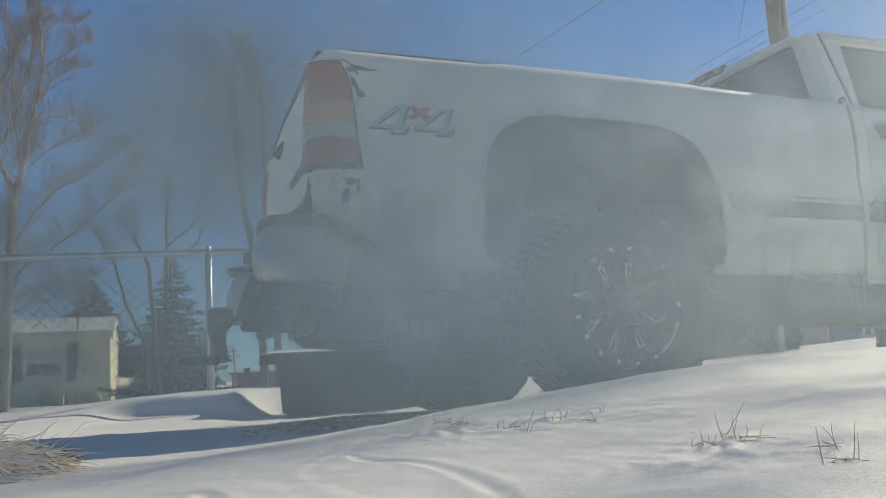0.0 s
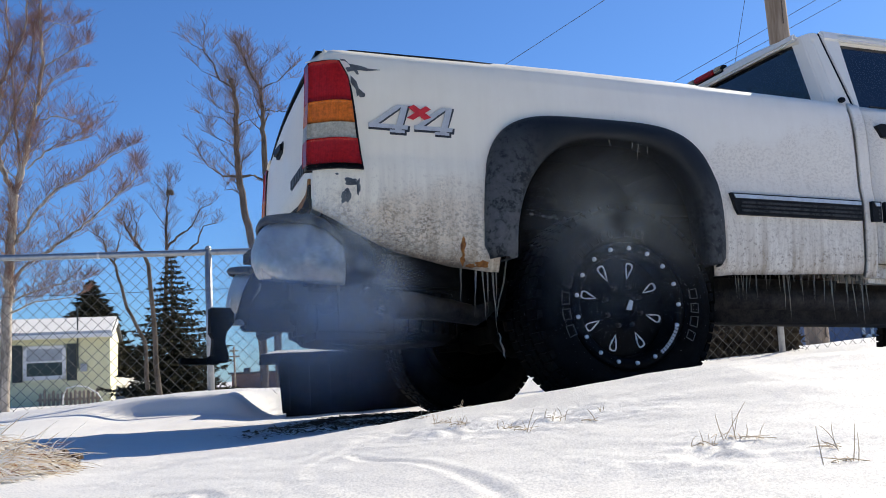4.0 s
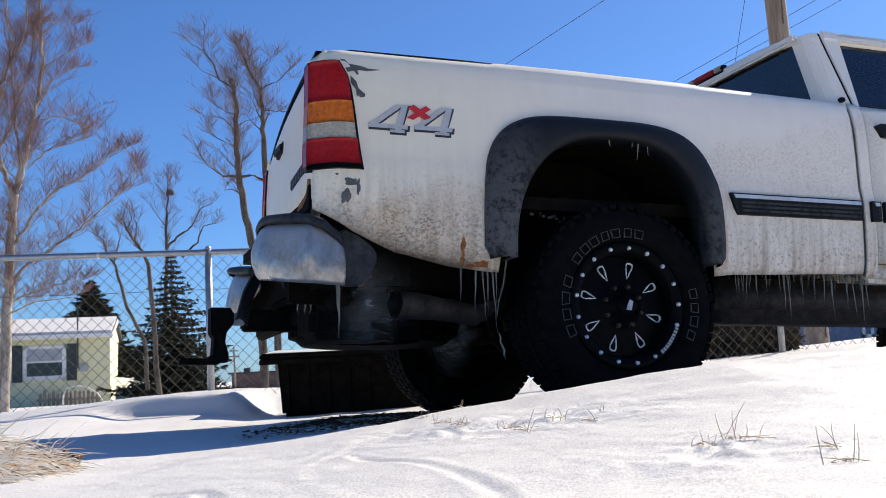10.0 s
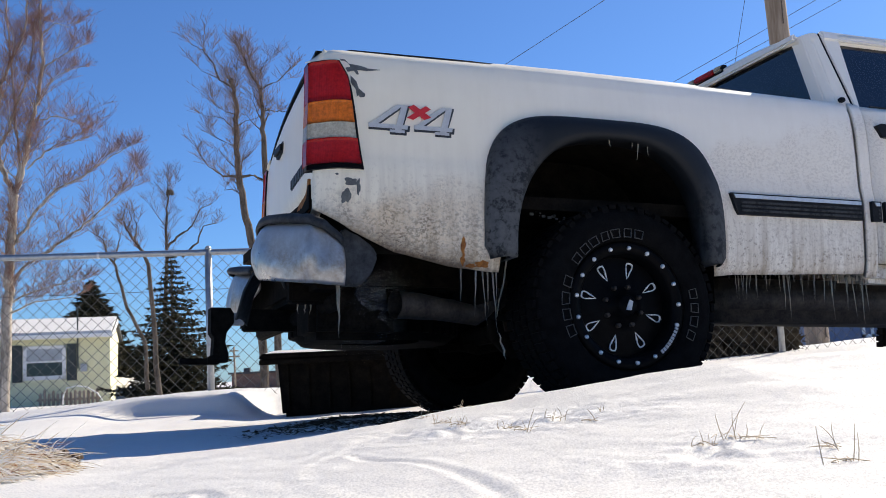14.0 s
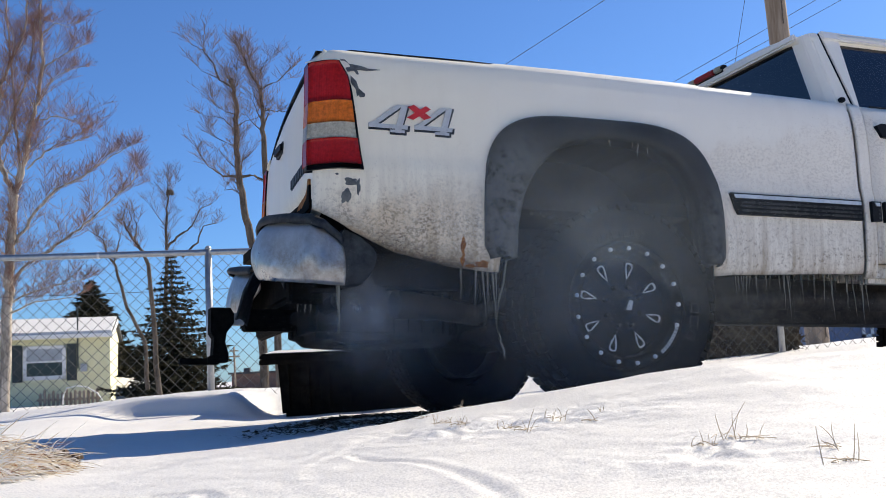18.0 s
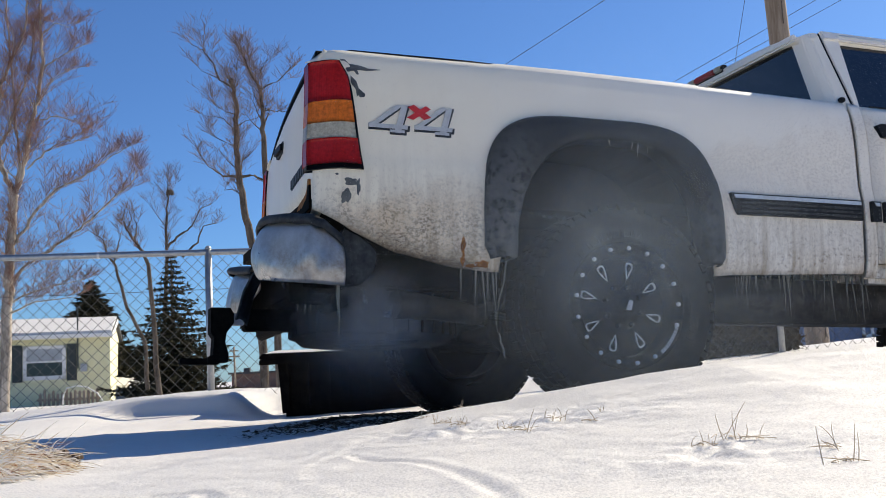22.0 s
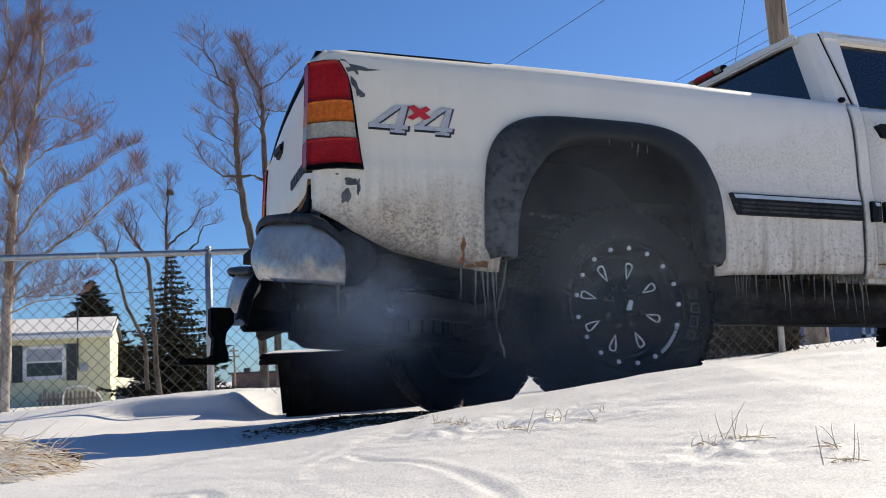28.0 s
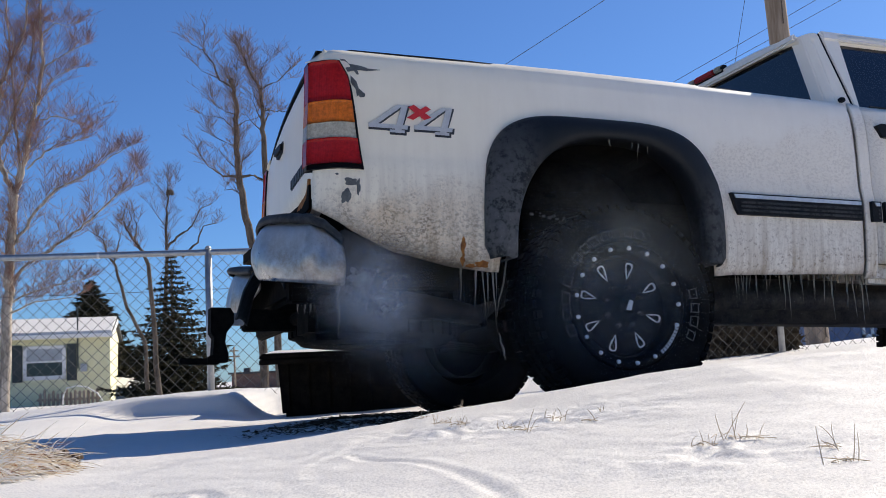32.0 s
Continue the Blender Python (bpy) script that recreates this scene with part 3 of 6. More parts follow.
def wheel(truck, x, y, outward=-1, detail=True):
    """A wheel whose outer face lies at y; outward is the way that it looks."""
    R = 0.394
    root = Matrix.Translation((x, y, 0)) @ Matrix.Diagonal((1, -outward, 1, 1))
    bm = bmesh.new()
    lathe(bm, [(0.246, 0.02), (0.246, 0.0), (0.236, -0.006), (0.205, 0.0), (0.197, 0.012), (0.192, 0.055), (0.19, 0.16), (0.20, 0.24)], 64)
    lathe(bm, [(0.20, 0.062), (0.15, 0.058), (0.10, 0.05), (0.055, 0.04), (0.040, 0.004), (0.034, -0.006), (0.0005, -0.010)], 64)
    rim = part("wheel", bm, "gloss_black", truck, "gloss black alloy wheel with milled windows and rivets", True)
    bm = bmesh.new()
    prof = [(0.244, 0.02), (0.25, 0.0), (0.262, -0.012), (0.285, -0.02), (0.315, -0.022), (0.345, -0.014), (0.368, 0.004), (0.382, 0.024), (0.386, 0.05), (0.386, 0.22), (0.382, 0.246), (0.345, 0.275), (0.30, 0.285), (0.244, 0.25)]
    lathe(bm, prof, 72)
    tyre = part("tyre", bm, "rubber", rim, "black off-road tyre with raised lettering", True)
    kids = [tyre]
    # tread and shoulder lugs
    bm = bmesh.new()
    lugs = 60
    for k in range(lugs):
        a = 2 * math.pi * k / lugs
        turn = Matrix.Rotation(a, 4, "Y")
        for (y0, y1, r0, r1, w, off) in ((0.012, 0.07, 0.378, R, 0.031, 0.0), (0.085, 0.13, 0.382, R, 0.030, 0.5), (0.142, 0.19, 0.382, R, 0.030, 0.1), (0.203, 0.262, 0.378, R, 0.031, 0.5)):
            box(bm, -w / 2, w / 2, y0, y1, r0, r1, 0, Matrix.Rotation(a + off * 2 * math.pi / lugs, 4, "Y"))
        if k % 2 == 0:
            box(bm, -0.014, 0.014, 0.0, 0.02, 0.352, 0.384, 0, turn)
    kids.append(part("tread", bm, "rubber", tyre))
    if detail:
        me = None
        for k in range(17):
            if k == 6:
                continue
            a = radians(3.5 + 360 / 17 * k)
            if me is None:
                bm = bmesh.new()
                lathe(bm, [(0.0086, 0.006), (0.0082, -0.003), (0.006, -0.0058), (0.0003, -0.0064)], 10)
                r = part("rivet", bm, "milled", rim, "bright rivet", True)
                me = r.data
            else:
                r = new("rivet", me)
                r.parent = rim
            r.matrix_basis = Matrix.Translation((0.221 * math.sin(a), -0.006, 0.221 * math.cos(a)))
        for k in range(8):
            a = radians(15.5 + 45 * k)
            rad, tan = Vector((math.sin(a), 0, math.cos(a))), Vector((math.cos(a), 0, -math.sin(a)))
            pts = []
            for j in range(14):
                t = 2 * math.pi * j / 14
                s = 0.5 - 0.5 * math.cos(t)
                w = 0.021 * (s ** 0.8) * abs(math.sin(t)) ** 0.6 if 0 < j < 14 else 0.0
                pts.append(rad * (0.110 + 0.068 * s) + tan * (w if j < 7 else -w))
            bm = bmesh.new()
            hollow(bm, pts, 0.0055, 0.056, 0.006)
            part("window_edge", bm, "milled", rim, "milled bright window edge")
        for k in range(8):
            a = 2 * math.pi * (k + 0.4) / 8
            bm = bmesh.new()
            lathe(bm, [(0.010, 0.05), (0.0095, 0.028), (0.006, 0.024), (0.0003, 0.023)], 6, (0.078 * math.sin(a), 0, 0.078 * math.cos(a)))
            part("lug_nut", bm, "exhaust", rim)
        # emblem on the cap, as a plain slanted shape
        bm = bmesh.new()
        prism(bm, [(-0.014, -0.018), (0.008, -0.020), (0.012, -0.003), (0.016, 0.015), (0.002, 0.020), (-0.006, 0.003)], -0.0145, -0.009)
        part("cap_emblem", bm, "silver", rim, "pale emblem on the wheel cap")
        # words on the tyre as outlined bars, and a row of small bars on the rim
        def letters(a0, a1, n, r0, r1, mat, parent, name):
            for k in range(n):
                w = 0.1 * math.sin(k * 2.7)
                c0 = a0 + (a1 - a0) * (k + 0.14 + 0.5 * w) / n
                c1 = a0 + (a1 - a0) * (k + 0.84) / n
                pts = []
                for t, r in ((c0 - 0.8 * w * 4, r0), (c0, (r0 + r1) / 2), (c0 + w * 6, r1), ((c0 + c1) / 2, r1), (c1, r1), (c1, (r0 + r1) / 2), (c1, r0), ((c0 + c1) / 2, r0)):
                    pts.append(Vector((r * math.sin(radians(t)), 0, r * math.cos(radians(t)))))
                bm = bmesh.new()
                hollow(bm, pts, 0.003, -0.0185, 0.004)
                part(name, bm, mat, parent)
        letters(-118, -66, 4, 0.256, 0.290, "letter", tyre, "letter_bar")
        letters(-57, 16, 7, 0.260, 0.294, "letter", tyre, "letter_bar")
        letters(75, 119, 4, 0.266, 0.300, "letter", tyre, "letter_bar")
        for k in range(9):
            a = radians(113 + k * 3.6)
            bm = bmesh.new()
            box(bm, -0.0045, 0.0045, -0.008, -0.004, -0.007, 0.007, 0.0, Matrix.Translation((0.223 * math.sin(a), 0, 0.223 * math.cos(a))) @ Matrix.Rotation(a, 4, "Y"))
            part("rim_letter_bar", bm, "silver", rim)
    rim.matrix_basis = root
    return rim


def tri_box(name, x0, x1, y0, y1, z0, z1, mat, parent, bevel=0.01, label=""):
    bm = bmesh.new()
    box(bm, x0, x1, y0, y1, z0, z1, bevel)
    return part(name, bm, mat, parent, label)


def side_molding(truck, x0, x1, slant):
    bm = bmesh.new()
    prism(bm, [(x0, 0.463), (x1, 0.463), (x1, 0.378), (x0 + slant, 0.375), (x0 + slant * 0.6, 0.40)], -0.017, 0.01)
    m = part("side_molding", bm, "black", truck, "black ribbed side molding with a chrome strip")
    bm = bmesh.new()
    prism(bm, [(x0 + 0.012, 0.457), (x1 - 0.008, 0.457), (x1 - 0.008, 0.442), (x0 + 0.02, 0.442)], -0.021, -0.013)
    part("chrome_strip", bm, "chrome", m, "dull chrome strip")
    for z in (0.392, 0.409, 0.426):
        bm = bmesh.new()
        box(bm, x0 + 0.03 + slant * 0.4, x1 - 0.008, -0.0215, -0.013, z - 0.0045, z + 0.0045, 0.002)
        part("rib", bm, "flare", m)


def decal(truck):
    """The 4x4 sticker: two silver fours with a dark drop shade and a red x."""
    d = thing("decal", "", "")
    del_keys = [k for k in d.keys()]
    for k in del_keys:
        del d[k]
    d.parent = truck
    d["label"] = "silver 4x4 sticker with a red x"
    def shape(dx, dz, y0, y1, mat, grow, name):
        # slanted body: long sloped stroke, foot bar and upright
        strokes = [
            [(0.00, 0.022), (0.00, 0.030), (0.108, 0.112), (0.134, 0.112), (0.034, 0.036), (0.034, 0.022)],
            [(0.00, 0.022), (0.00, 0.037), (0.150, 0.037), (0.147, 0.022)],
            [(0.096, 0.008), (0.126, 0.112), (0.150, 0.112), (0.122, 0.008)],
            [(0.080, 0.008), (0.080, 0.018), (0.136, 0.018), (0.136, 0.008)],
        ]
        bm = bmesh.new()
        for k, s in enumerate(strokes):
            cx, cz = sum(p[0] for p in s) / len(s), sum(p[1] for p in s) / len(s)
            pts = [(dx + p[0] + grow * (1 if p[0] > cx else -1), dz + p[1] + grow * (1 if p[1] > cz else -1)) for p in s]
            prism(bm, pts, y0 + 0.0004 * k, y1)
        part(name, bm, mat, d)
    for dx, dz in ((-1.018, 0.604), (-0.845, 0.607)):
        shape(dx + 0.005, dz - 0.004, 0.0072, 0.0145, "decal_dark", 0.0035, "dark_four")
        shape(dx, dz, 0.0045, 0.0068, "silver", 0.0, "silver_four")
    bm = bmesh.new()
    prism(bm, [(-0.874, 0.670), (-0.848, 0.664), (-0.781, 0.708), (-0.800, 0.719)], 0.002, 0.004)
    prism(bm, [(-0.868, 0.709), (-0.846, 0.721), (-0.780, 0.677), (-0.806, 0.666)], 0.0024, 0.0044)
    part("red_cross", bm, "decal_red", d, "red x")


def icicles(truck):
    """Icicles under the body: a few shapes, set by hand along its edges."""
    rnd = random.Random(5)
    shapes = []
    for k in range(5):
        bm = bmesh.new()
        n = 6
        pts, rad = [], []
        for j in range(n):
            t = j / (n - 1)
            pts.append((0.06 * t * rnd.uniform(-0.4, 1), 0.03 * t * rnd.uniform(-1, 1), -t))
            rad.append((1 - t) * (0.8 + 0.4 * rnd.random()) + 0.05)
        tube(bm, [(p[0], p[1], p[2]) for p in pts], [r * 0.05 for r in rad], 6)
        me = bpy.data.meshes.new("icicle")
        bm.to_mesh(me)
        bm.free()
        me.materials.append(M["ice"])
        shade(me)
        shapes.append(me)

    def hang(x, y, z, length, thick, swing=2.0):
        ob = new("icicle", rnd.choice(shapes))
        ob.parent = truck
        ob.matrix_basis = pose(x, y, z + 0.004, rnd.uniform(-2, 2), -swing + rnd.uniform(-1.5, 1.5), rnd.uniform(0, 360)) @ Matrix.Diagonal((thick / 0.05, thick / 0.05, length * 0.8, 1))
    for k in range(52):
        x = 0.5 + 0.74 * (k + rnd.random()) / 52
        hang(x, 0.05 + 0.03 * rnd.random(), 0.150, rnd.choice((0.02, 0.03, 0.05, 0.07, 0.1, 0.14)), rnd.uniform(0.0016, 0.0032))
    for x, ln in ((0.60, 0.15), (0.78, 0.20), (0.80, 0.26), (0.985, 0.16), (1.02, 0.27), (1.10, 0.2), (1.13, 0.24), (1.18, 0.28), (1.20, 0.2)):
        hang(x, 0.07, 0.150, ln * 0.95, 0.0046)
    for x in (0.0, 0.10, 0.13, 0.17):
        hang(x - 0.06, -0.02, 0.645, rnd.uniform(0.05, 0.10), 0.004)
    for x, ln in ((-0.66, 0.16), (-0.60, 0.22), (-0.575, 0.26), (-0.555, 0.20), (-0.535, 0.3), (-0.52, 0.16)):
        hang(x, 0.05, 0.125, ln, 0.004)
    for a, b in (((-0.42, 0.1, 0.33), (-0.50, 0.1, -0.04)), ((-0.495, 0.1, -0.10), (-0.468, 0.1, -0.2))):
        bm = bmesh.new()
        a, b = Vector(a), Vector(b)
        tube(bm, [a.lerp(b, k / 6) + Vector((0.004 * math.sin(k * 2.1), 0, 0)) for k in range(7)], [0.002, 0.003, 0.003, 0.004, 0.004, 0.003, 0.001], 6)
        part("icicle", bm, "ice", truck, "", True)
    hang(-1.12, 0.06, 0.06, 0.24, 0.007, 3)
    for x in (-1.17, -1.15, -1.2):
        hang(x, 0.35, 0.02, 0.05, 0.005)


BUMPER_PLAN = [(-1.11, 0.03), (-1.17, 0.025), (-1.235, 0.05), (-1.30, 0.13), (-1.338, 0.22), (-1.347, 0.31), (-1.325, 0.45), (-1.275, 0.62), (-1.235, 0.80), (-1.225, 1.0), (-1.262, 1.15), (-1.275, 1.30), (-1.262, 1.45), (-1.225, 1.58), (-1.15, 1.655)]
BUMPER_TOP = [0.205, 0.262, 0.285, 0.30, 0.308, 0.308, 0.30, 0.29, 0.25, 0.235, 0.25, 0.275, 0.295, 0.30, 0.29]
BUMPER_LOW = [0.052, 0.055, 0.062, 0.075, 0.09, 0.105, 0.15, 0.165, 0.16, 0.10, 0.045, 0.03, 0.05, 0.075, 0.09]


def bumper(truck):
    """Crumpled chrome bumper: its near corner pushed out, its middle caved in and torn."""
    n, nz = 90, 16
    s = np.linspace(0, len(BUMPER_PLAN) - 1, n)
    k = np.arange(len(BUMPER_PLAN))
    px, py = np.interp(s, k, [p[0] for p in BUMPER_PLAN]), np.interp(s, k, [p[1] for p in BUMPER_PLAN])
    top, low = np.interp(s, k, BUMPER_TOP), np.interp(s, k, BUMPER_LOW)
    soft = np.ones(7) / 7
    px, py = [np.concatenate([a[:3], np.convolve(a, soft, "valid"), a[-3:]]) for a in (px, py)]
    verts = []
    for i in range(n):
        tx, ty = px[min(i + 1, n - 1)] - px[max(i - 1, 0)], py[min(i + 1, n - 1)] - py[max(i - 1, 0)]
        ln = math.hypot(tx, ty)
        nx, ny = -ty / ln, tx / ln
        for j in range(nz):
            t = j / (nz - 1)
            z = low[i] + (top[i] - low[i]) * t
            bulge = 0.030 * math.sin(math.pi * min(1.0, 0.12 + t * 0.95)) - 0.03 * smoothstep(0.9, 1.0, t)
            ridge = 1.75 + 0.55 * (t - 0.45) ** 2 - 0.12 * t
            crease = 0.020 * math.exp(-abs(s[i] - ridge) / 0.16) * smoothstep(0.05, 0.45, t) - 0.016 * math.exp(-((s[i] - 2.6) / 0.55) ** 2) * math.sin(math.pi * t)
            crease -= 0.014 * math.exp(-((s[i] - 1.15) / 0.4) ** 2 - ((t - 0.55) / 0.3) ** 2)
            dent = 0.010 * noise.noise(Vector((s[i] * 1.3, z * 9, 3))) + 0.025 * noise.noise(Vector((s[i] * 1.1, z * 5, 9))) * smoothstep(6, 8, s[i])
            o = bulge + crease + dent
            verts.append((px[i] + nx * o, py[i] + ny * o, z))
    ob = data_part("rear_bumper", verts, grid_faces(n, nz), "bumper", truck, "dented, crumpled chrome rear bumper", True)
    md = ob.modifiers.new("thick", "SOLIDIFY")
    md.thickness, md.offset = 0.006, 0
    # black step pad bent over the near corner
    verts = []
    sect = [(0.003, -0.012), (0.009, 0.0), (0.004, 0.011), (-0.03, 0.018), (-0.11, 0.022), (-0.16, 0.012)]
    m = 44
    for i in range(m):
        tx, ty = px[min(i + 1, n - 1)] - px[max(i - 1, 0)], py[min(i + 1, n - 1)] - py[max(i - 1, 0)]
        ln = math.hypot(tx, ty)
        for o, dz in sect:
            oo = o if o > 0 else o * (0.4 + 0.6 * smoothstep(0, 20, i))
            verts.append((px[i] - ty / ln * oo, py[i] + tx / ln * oo, top[i] + dz + 0.006 * noise.noise(Vector((i * 0.3, o * 9, 0)))))
    pad = data_part("step_pad", verts, grid_faces(m, len(sect)), "flare_plain", ob, "black plastic step pad", True)
    md = pad.modifiers.new("thick", "SOLIDIFY")
    md.thickness = 0.008
    # torn strip that humps up and hangs below the caved middle
    verts = []
    for i in range(26):
        t = i / 25
        cx = lerp_list(t, [(0, -1.222), (0.12, -1.245), (0.24, -1.268), (0.36, -1.292), (0.5, -1.325), (0.7, -1.352), (1, -1.38)])
        cz = lerp_list(t, [(0, 0.125), (0.12, 0.175), (0.24, 0.205), (0.36, 0.195), (0.5, 0.165), (0.7, 0.105), (1, -0.01)])
        for j in range(7):
            u = j / 6
            verts.append((cx + 0.05 * u * (0.6 + 0.6 * t), 0.52 + 0.14 * t + 0.09 * u, cz - 0.016 * u + 0.014 * math.sin(math.pi * u) + 0.006 * noise.noise(Vector((t * 6, u * 2, 5)))))
    e = data_part("torn_strip", verts, grid_faces(26, 7), "flare_plain", ob, "torn grey strip of bumper steel", True)
    md = e.modifiers.new("thick", "SOLIDIFY")
    md.thickness, md.offset = 0.008, 0
    verts = []
    for i in range(58, n):
        tx, ty = px[min(i + 1, n - 1)] - px[max(i - 1, 0)], py[min(i + 1, n - 1)] - py[max(i - 1, 0)]
        ln = math.hypot(tx, ty)
        for o, dz in sect[:5]:
            verts.append((px[i] - ty / ln * (o + 0.02), py[i] + tx / ln * (o + 0.02), top[i] + dz * 0.8))
    e = data_part("step_pad", verts, grid_faces(n - 58, 5), "flare_plain", ob, "black plastic step pad", True)
    md = e.modifiers.new("thick", "SOLIDIFY")
    md.thickness = 0.008
    bm = bmesh.new()
    prism(bm, [(-1.125, 0.225), (-1.105, 0.262), (-1.05, 0.236), (-0.995, 0.200), (-0.975, 0.165), (-1.0, 0.10), (-1.045, 0.055), (-1.118, 0.05)], 0.042, 0.062)
    bmesh.ops.bevel(bm, geom=bm.edges[:], offset=0.008, segments=2, affect="EDGES")
    part("end_cap", bm, "flare_plain", ob, "dull black plastic bumper end")
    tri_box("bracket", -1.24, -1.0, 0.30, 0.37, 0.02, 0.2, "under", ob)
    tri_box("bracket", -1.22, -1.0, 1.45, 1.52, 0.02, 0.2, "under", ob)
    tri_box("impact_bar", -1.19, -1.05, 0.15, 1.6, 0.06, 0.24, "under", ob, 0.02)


def hitch(truck):
    bm = bmesh.new()
    tube(bm, [(-1.08, 0.2, 0.02), (-1.08, 1.7, 0.02)], 0.032, 10)
    box(bm, -1.30, -0.95, 0.91, 1.0, -0.03, 0.06, 0.006)
    h = part("hitch_receiver", bm, "under", truck, "rusty hitch receiver")
    bm = bmesh.new()
    box(bm, -1.365, -1.26, 0.925, 0.985, -0.005, 0.045, 0.004)
    part("drawbar", bm, "silver", h, "bare steel drawbar")
    bm = bmesh.new()
    prism(bm, [(-1.44, 0.065), (-1.36, 0.065), (-1.345, 0.04), (-1.345, 0.0), (-1.375, -0.04), (-1.38, -0.08), (-1.366, -0.125), (-1.366, -0.16), (-1.45, -0.165), (-1.452, -0.14), (-1.43, -0.13), (-1.425, -0.06), (-1.44, -0.04)], 0.91, 1.0)
    d = part("drop_mount", bm, "under", h, "black drop hitch mount")
    bm = bmesh.new()
    box(bm, -1.56, -1.40, 0.92, 0.99, -0.17, -0.145, 0.004)
    part("tongue", bm, "under", h)


def exhaust(truck):
    bm = bmesh.new()
    pts = [(-0.85, 0.24, 0.014), (-0.76, 0.262, 0.012), (-0.66, 0.285, 0.005), (-0.5, 0.33, -0.012), (-0.3, 0.42, 0.1), (0.0, 0.5, 0.2), (0.4, 0.5, 0.14), (1.5, 0.55, 0.12)]
    tube(bm, pts, [0.052, 0.051, 0.044, 0.042, 0.04, 0.04, 0.04, 0.04], 20, False)
    tube(bm, [(-0.85, 0.24, 0.014), (-0.76, 0.262, 0.012), (-0.6, 0.30, 0.0)], 0.044, 20, False)
    tube(bm, [(-0.853, 0.239, 0.014), (-0.846, 0.241, 0.014)], 0.0535, 20, False)
    part("exhaust_pipe", bm, "exhaust", truck, "sooty exhaust tailpipe", True)


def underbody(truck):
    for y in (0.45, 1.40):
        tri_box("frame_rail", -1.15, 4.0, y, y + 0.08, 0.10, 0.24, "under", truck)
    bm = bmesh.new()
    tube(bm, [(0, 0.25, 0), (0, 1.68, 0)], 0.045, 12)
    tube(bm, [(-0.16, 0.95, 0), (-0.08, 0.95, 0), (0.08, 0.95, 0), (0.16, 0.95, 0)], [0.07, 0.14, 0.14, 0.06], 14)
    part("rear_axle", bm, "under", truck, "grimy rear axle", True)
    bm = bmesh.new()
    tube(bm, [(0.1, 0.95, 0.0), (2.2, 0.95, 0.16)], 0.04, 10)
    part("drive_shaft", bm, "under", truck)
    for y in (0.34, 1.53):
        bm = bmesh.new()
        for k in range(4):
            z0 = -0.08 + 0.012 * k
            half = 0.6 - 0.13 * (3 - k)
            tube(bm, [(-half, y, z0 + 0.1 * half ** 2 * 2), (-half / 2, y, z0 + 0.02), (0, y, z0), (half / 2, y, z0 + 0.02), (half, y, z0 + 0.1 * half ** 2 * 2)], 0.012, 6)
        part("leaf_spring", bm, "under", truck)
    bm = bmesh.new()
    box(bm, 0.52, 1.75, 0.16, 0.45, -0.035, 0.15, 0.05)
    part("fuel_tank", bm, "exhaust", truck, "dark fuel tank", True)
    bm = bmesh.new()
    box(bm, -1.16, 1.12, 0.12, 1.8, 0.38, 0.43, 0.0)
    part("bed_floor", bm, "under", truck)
    bm = bmesh.new()
    box(bm, 1.08, 1.13, 0.12, 1.8, 0.43, 0.91, 0.01)
    part("bed_front", bm, "paint", truck)
    for y0, y1 in ((0.10, 0.125), (WIDE - 0.125, WIDE - 0.10)):
        bm = bmesh.new()
        box(bm, -1.0, -0.53, y0, y1, 0.42, 0.92, 0.004)
        box(bm, -0.53, 0.45, y0, y1, 0.72, 0.92, 0.0)
        box(bm, 0.45, 1.1, y0, y1, 0.42, 0.92, 0.004)
        part("bed_inner_wall", bm, "paint", truck)
    # spare wheel slung flat under the bed
    bm = bmesh.new()
    lathe(bm, [(0.2, -0.10), (0.32, -0.115), (0.36, -0.08), (0.365, 0.0), (0.36, 0.08), (0.32, 0.115), (0.2, 0.10)], 40)
    spare = part("spare_tyre", bm, "rubber", truck, "spare tyre slung under the bed", True)
    lug = None
    for k in range(36):
        if lug is None:
            bm = bmesh.new()
            box(bm, -0.020, 0.020, -0.085, 0.085, 0.355, 0.374, 0.003)
            block = part("tread_block", bm, "rubber", spare)
            lug = block.data
        else:
            block = new("tread_block", lug)
            block.parent = spare
        block.matrix_basis = Matrix.Rotation(2 * math.pi * k / 36, 4, "Y")
    spare.matrix_basis = pose(-0.72, 0.98, 0.03, 90, 0, 0)
    # plain dark mass added behind the bumper to close a bright gap
    bm = bmesh.new()
    box(bm, -1.14, -0.80, 0.40, 0.66, -0.105, 0.10, 0.03)
    part("dark_filler_block", bm, "under", truck)
    bm = bmesh.new()
    tube(bm, [(-0.30, 0.42, -0.06), (-0.42, 0.36, 0.36)], [0.03, 0.024], 10)
    part("shock_absorber", bm, "rusty_steel", truck, "rust-streaked shock absorber", True)


def rail_cap(truck):
    """A strip along the rail, curled down at the tail and thinning out ahead."""
    for near in (True, False):
        y0, y1 = (0.10, 0.14) if near else (WIDE - 0.14, WIDE - 0.10)
        verts, n = [], 41
        for k in range(n):
            x = (-1.14 + 1.75 * k / (n - 1)) if near else (-1.0 + 2.11 * k / (n - 1))
            z = 0.928 - 0.025 * smoothstep(-1.05, -1.15, x) + (rail_lift(x) if near else 0)
            up = 0.0075 - 0.0045 * smoothstep(-0.7, -0.3, x) if near else 0.0065
            verts += [(x, y0, z), (x, y0 + 0.004, z + up), (x, y1 - 0.004, z + up), (x, y1, z)]
        data_part("rail_cap", verts, grid_faces(n, 4), "black", truck, "black plastic bed rail cap")


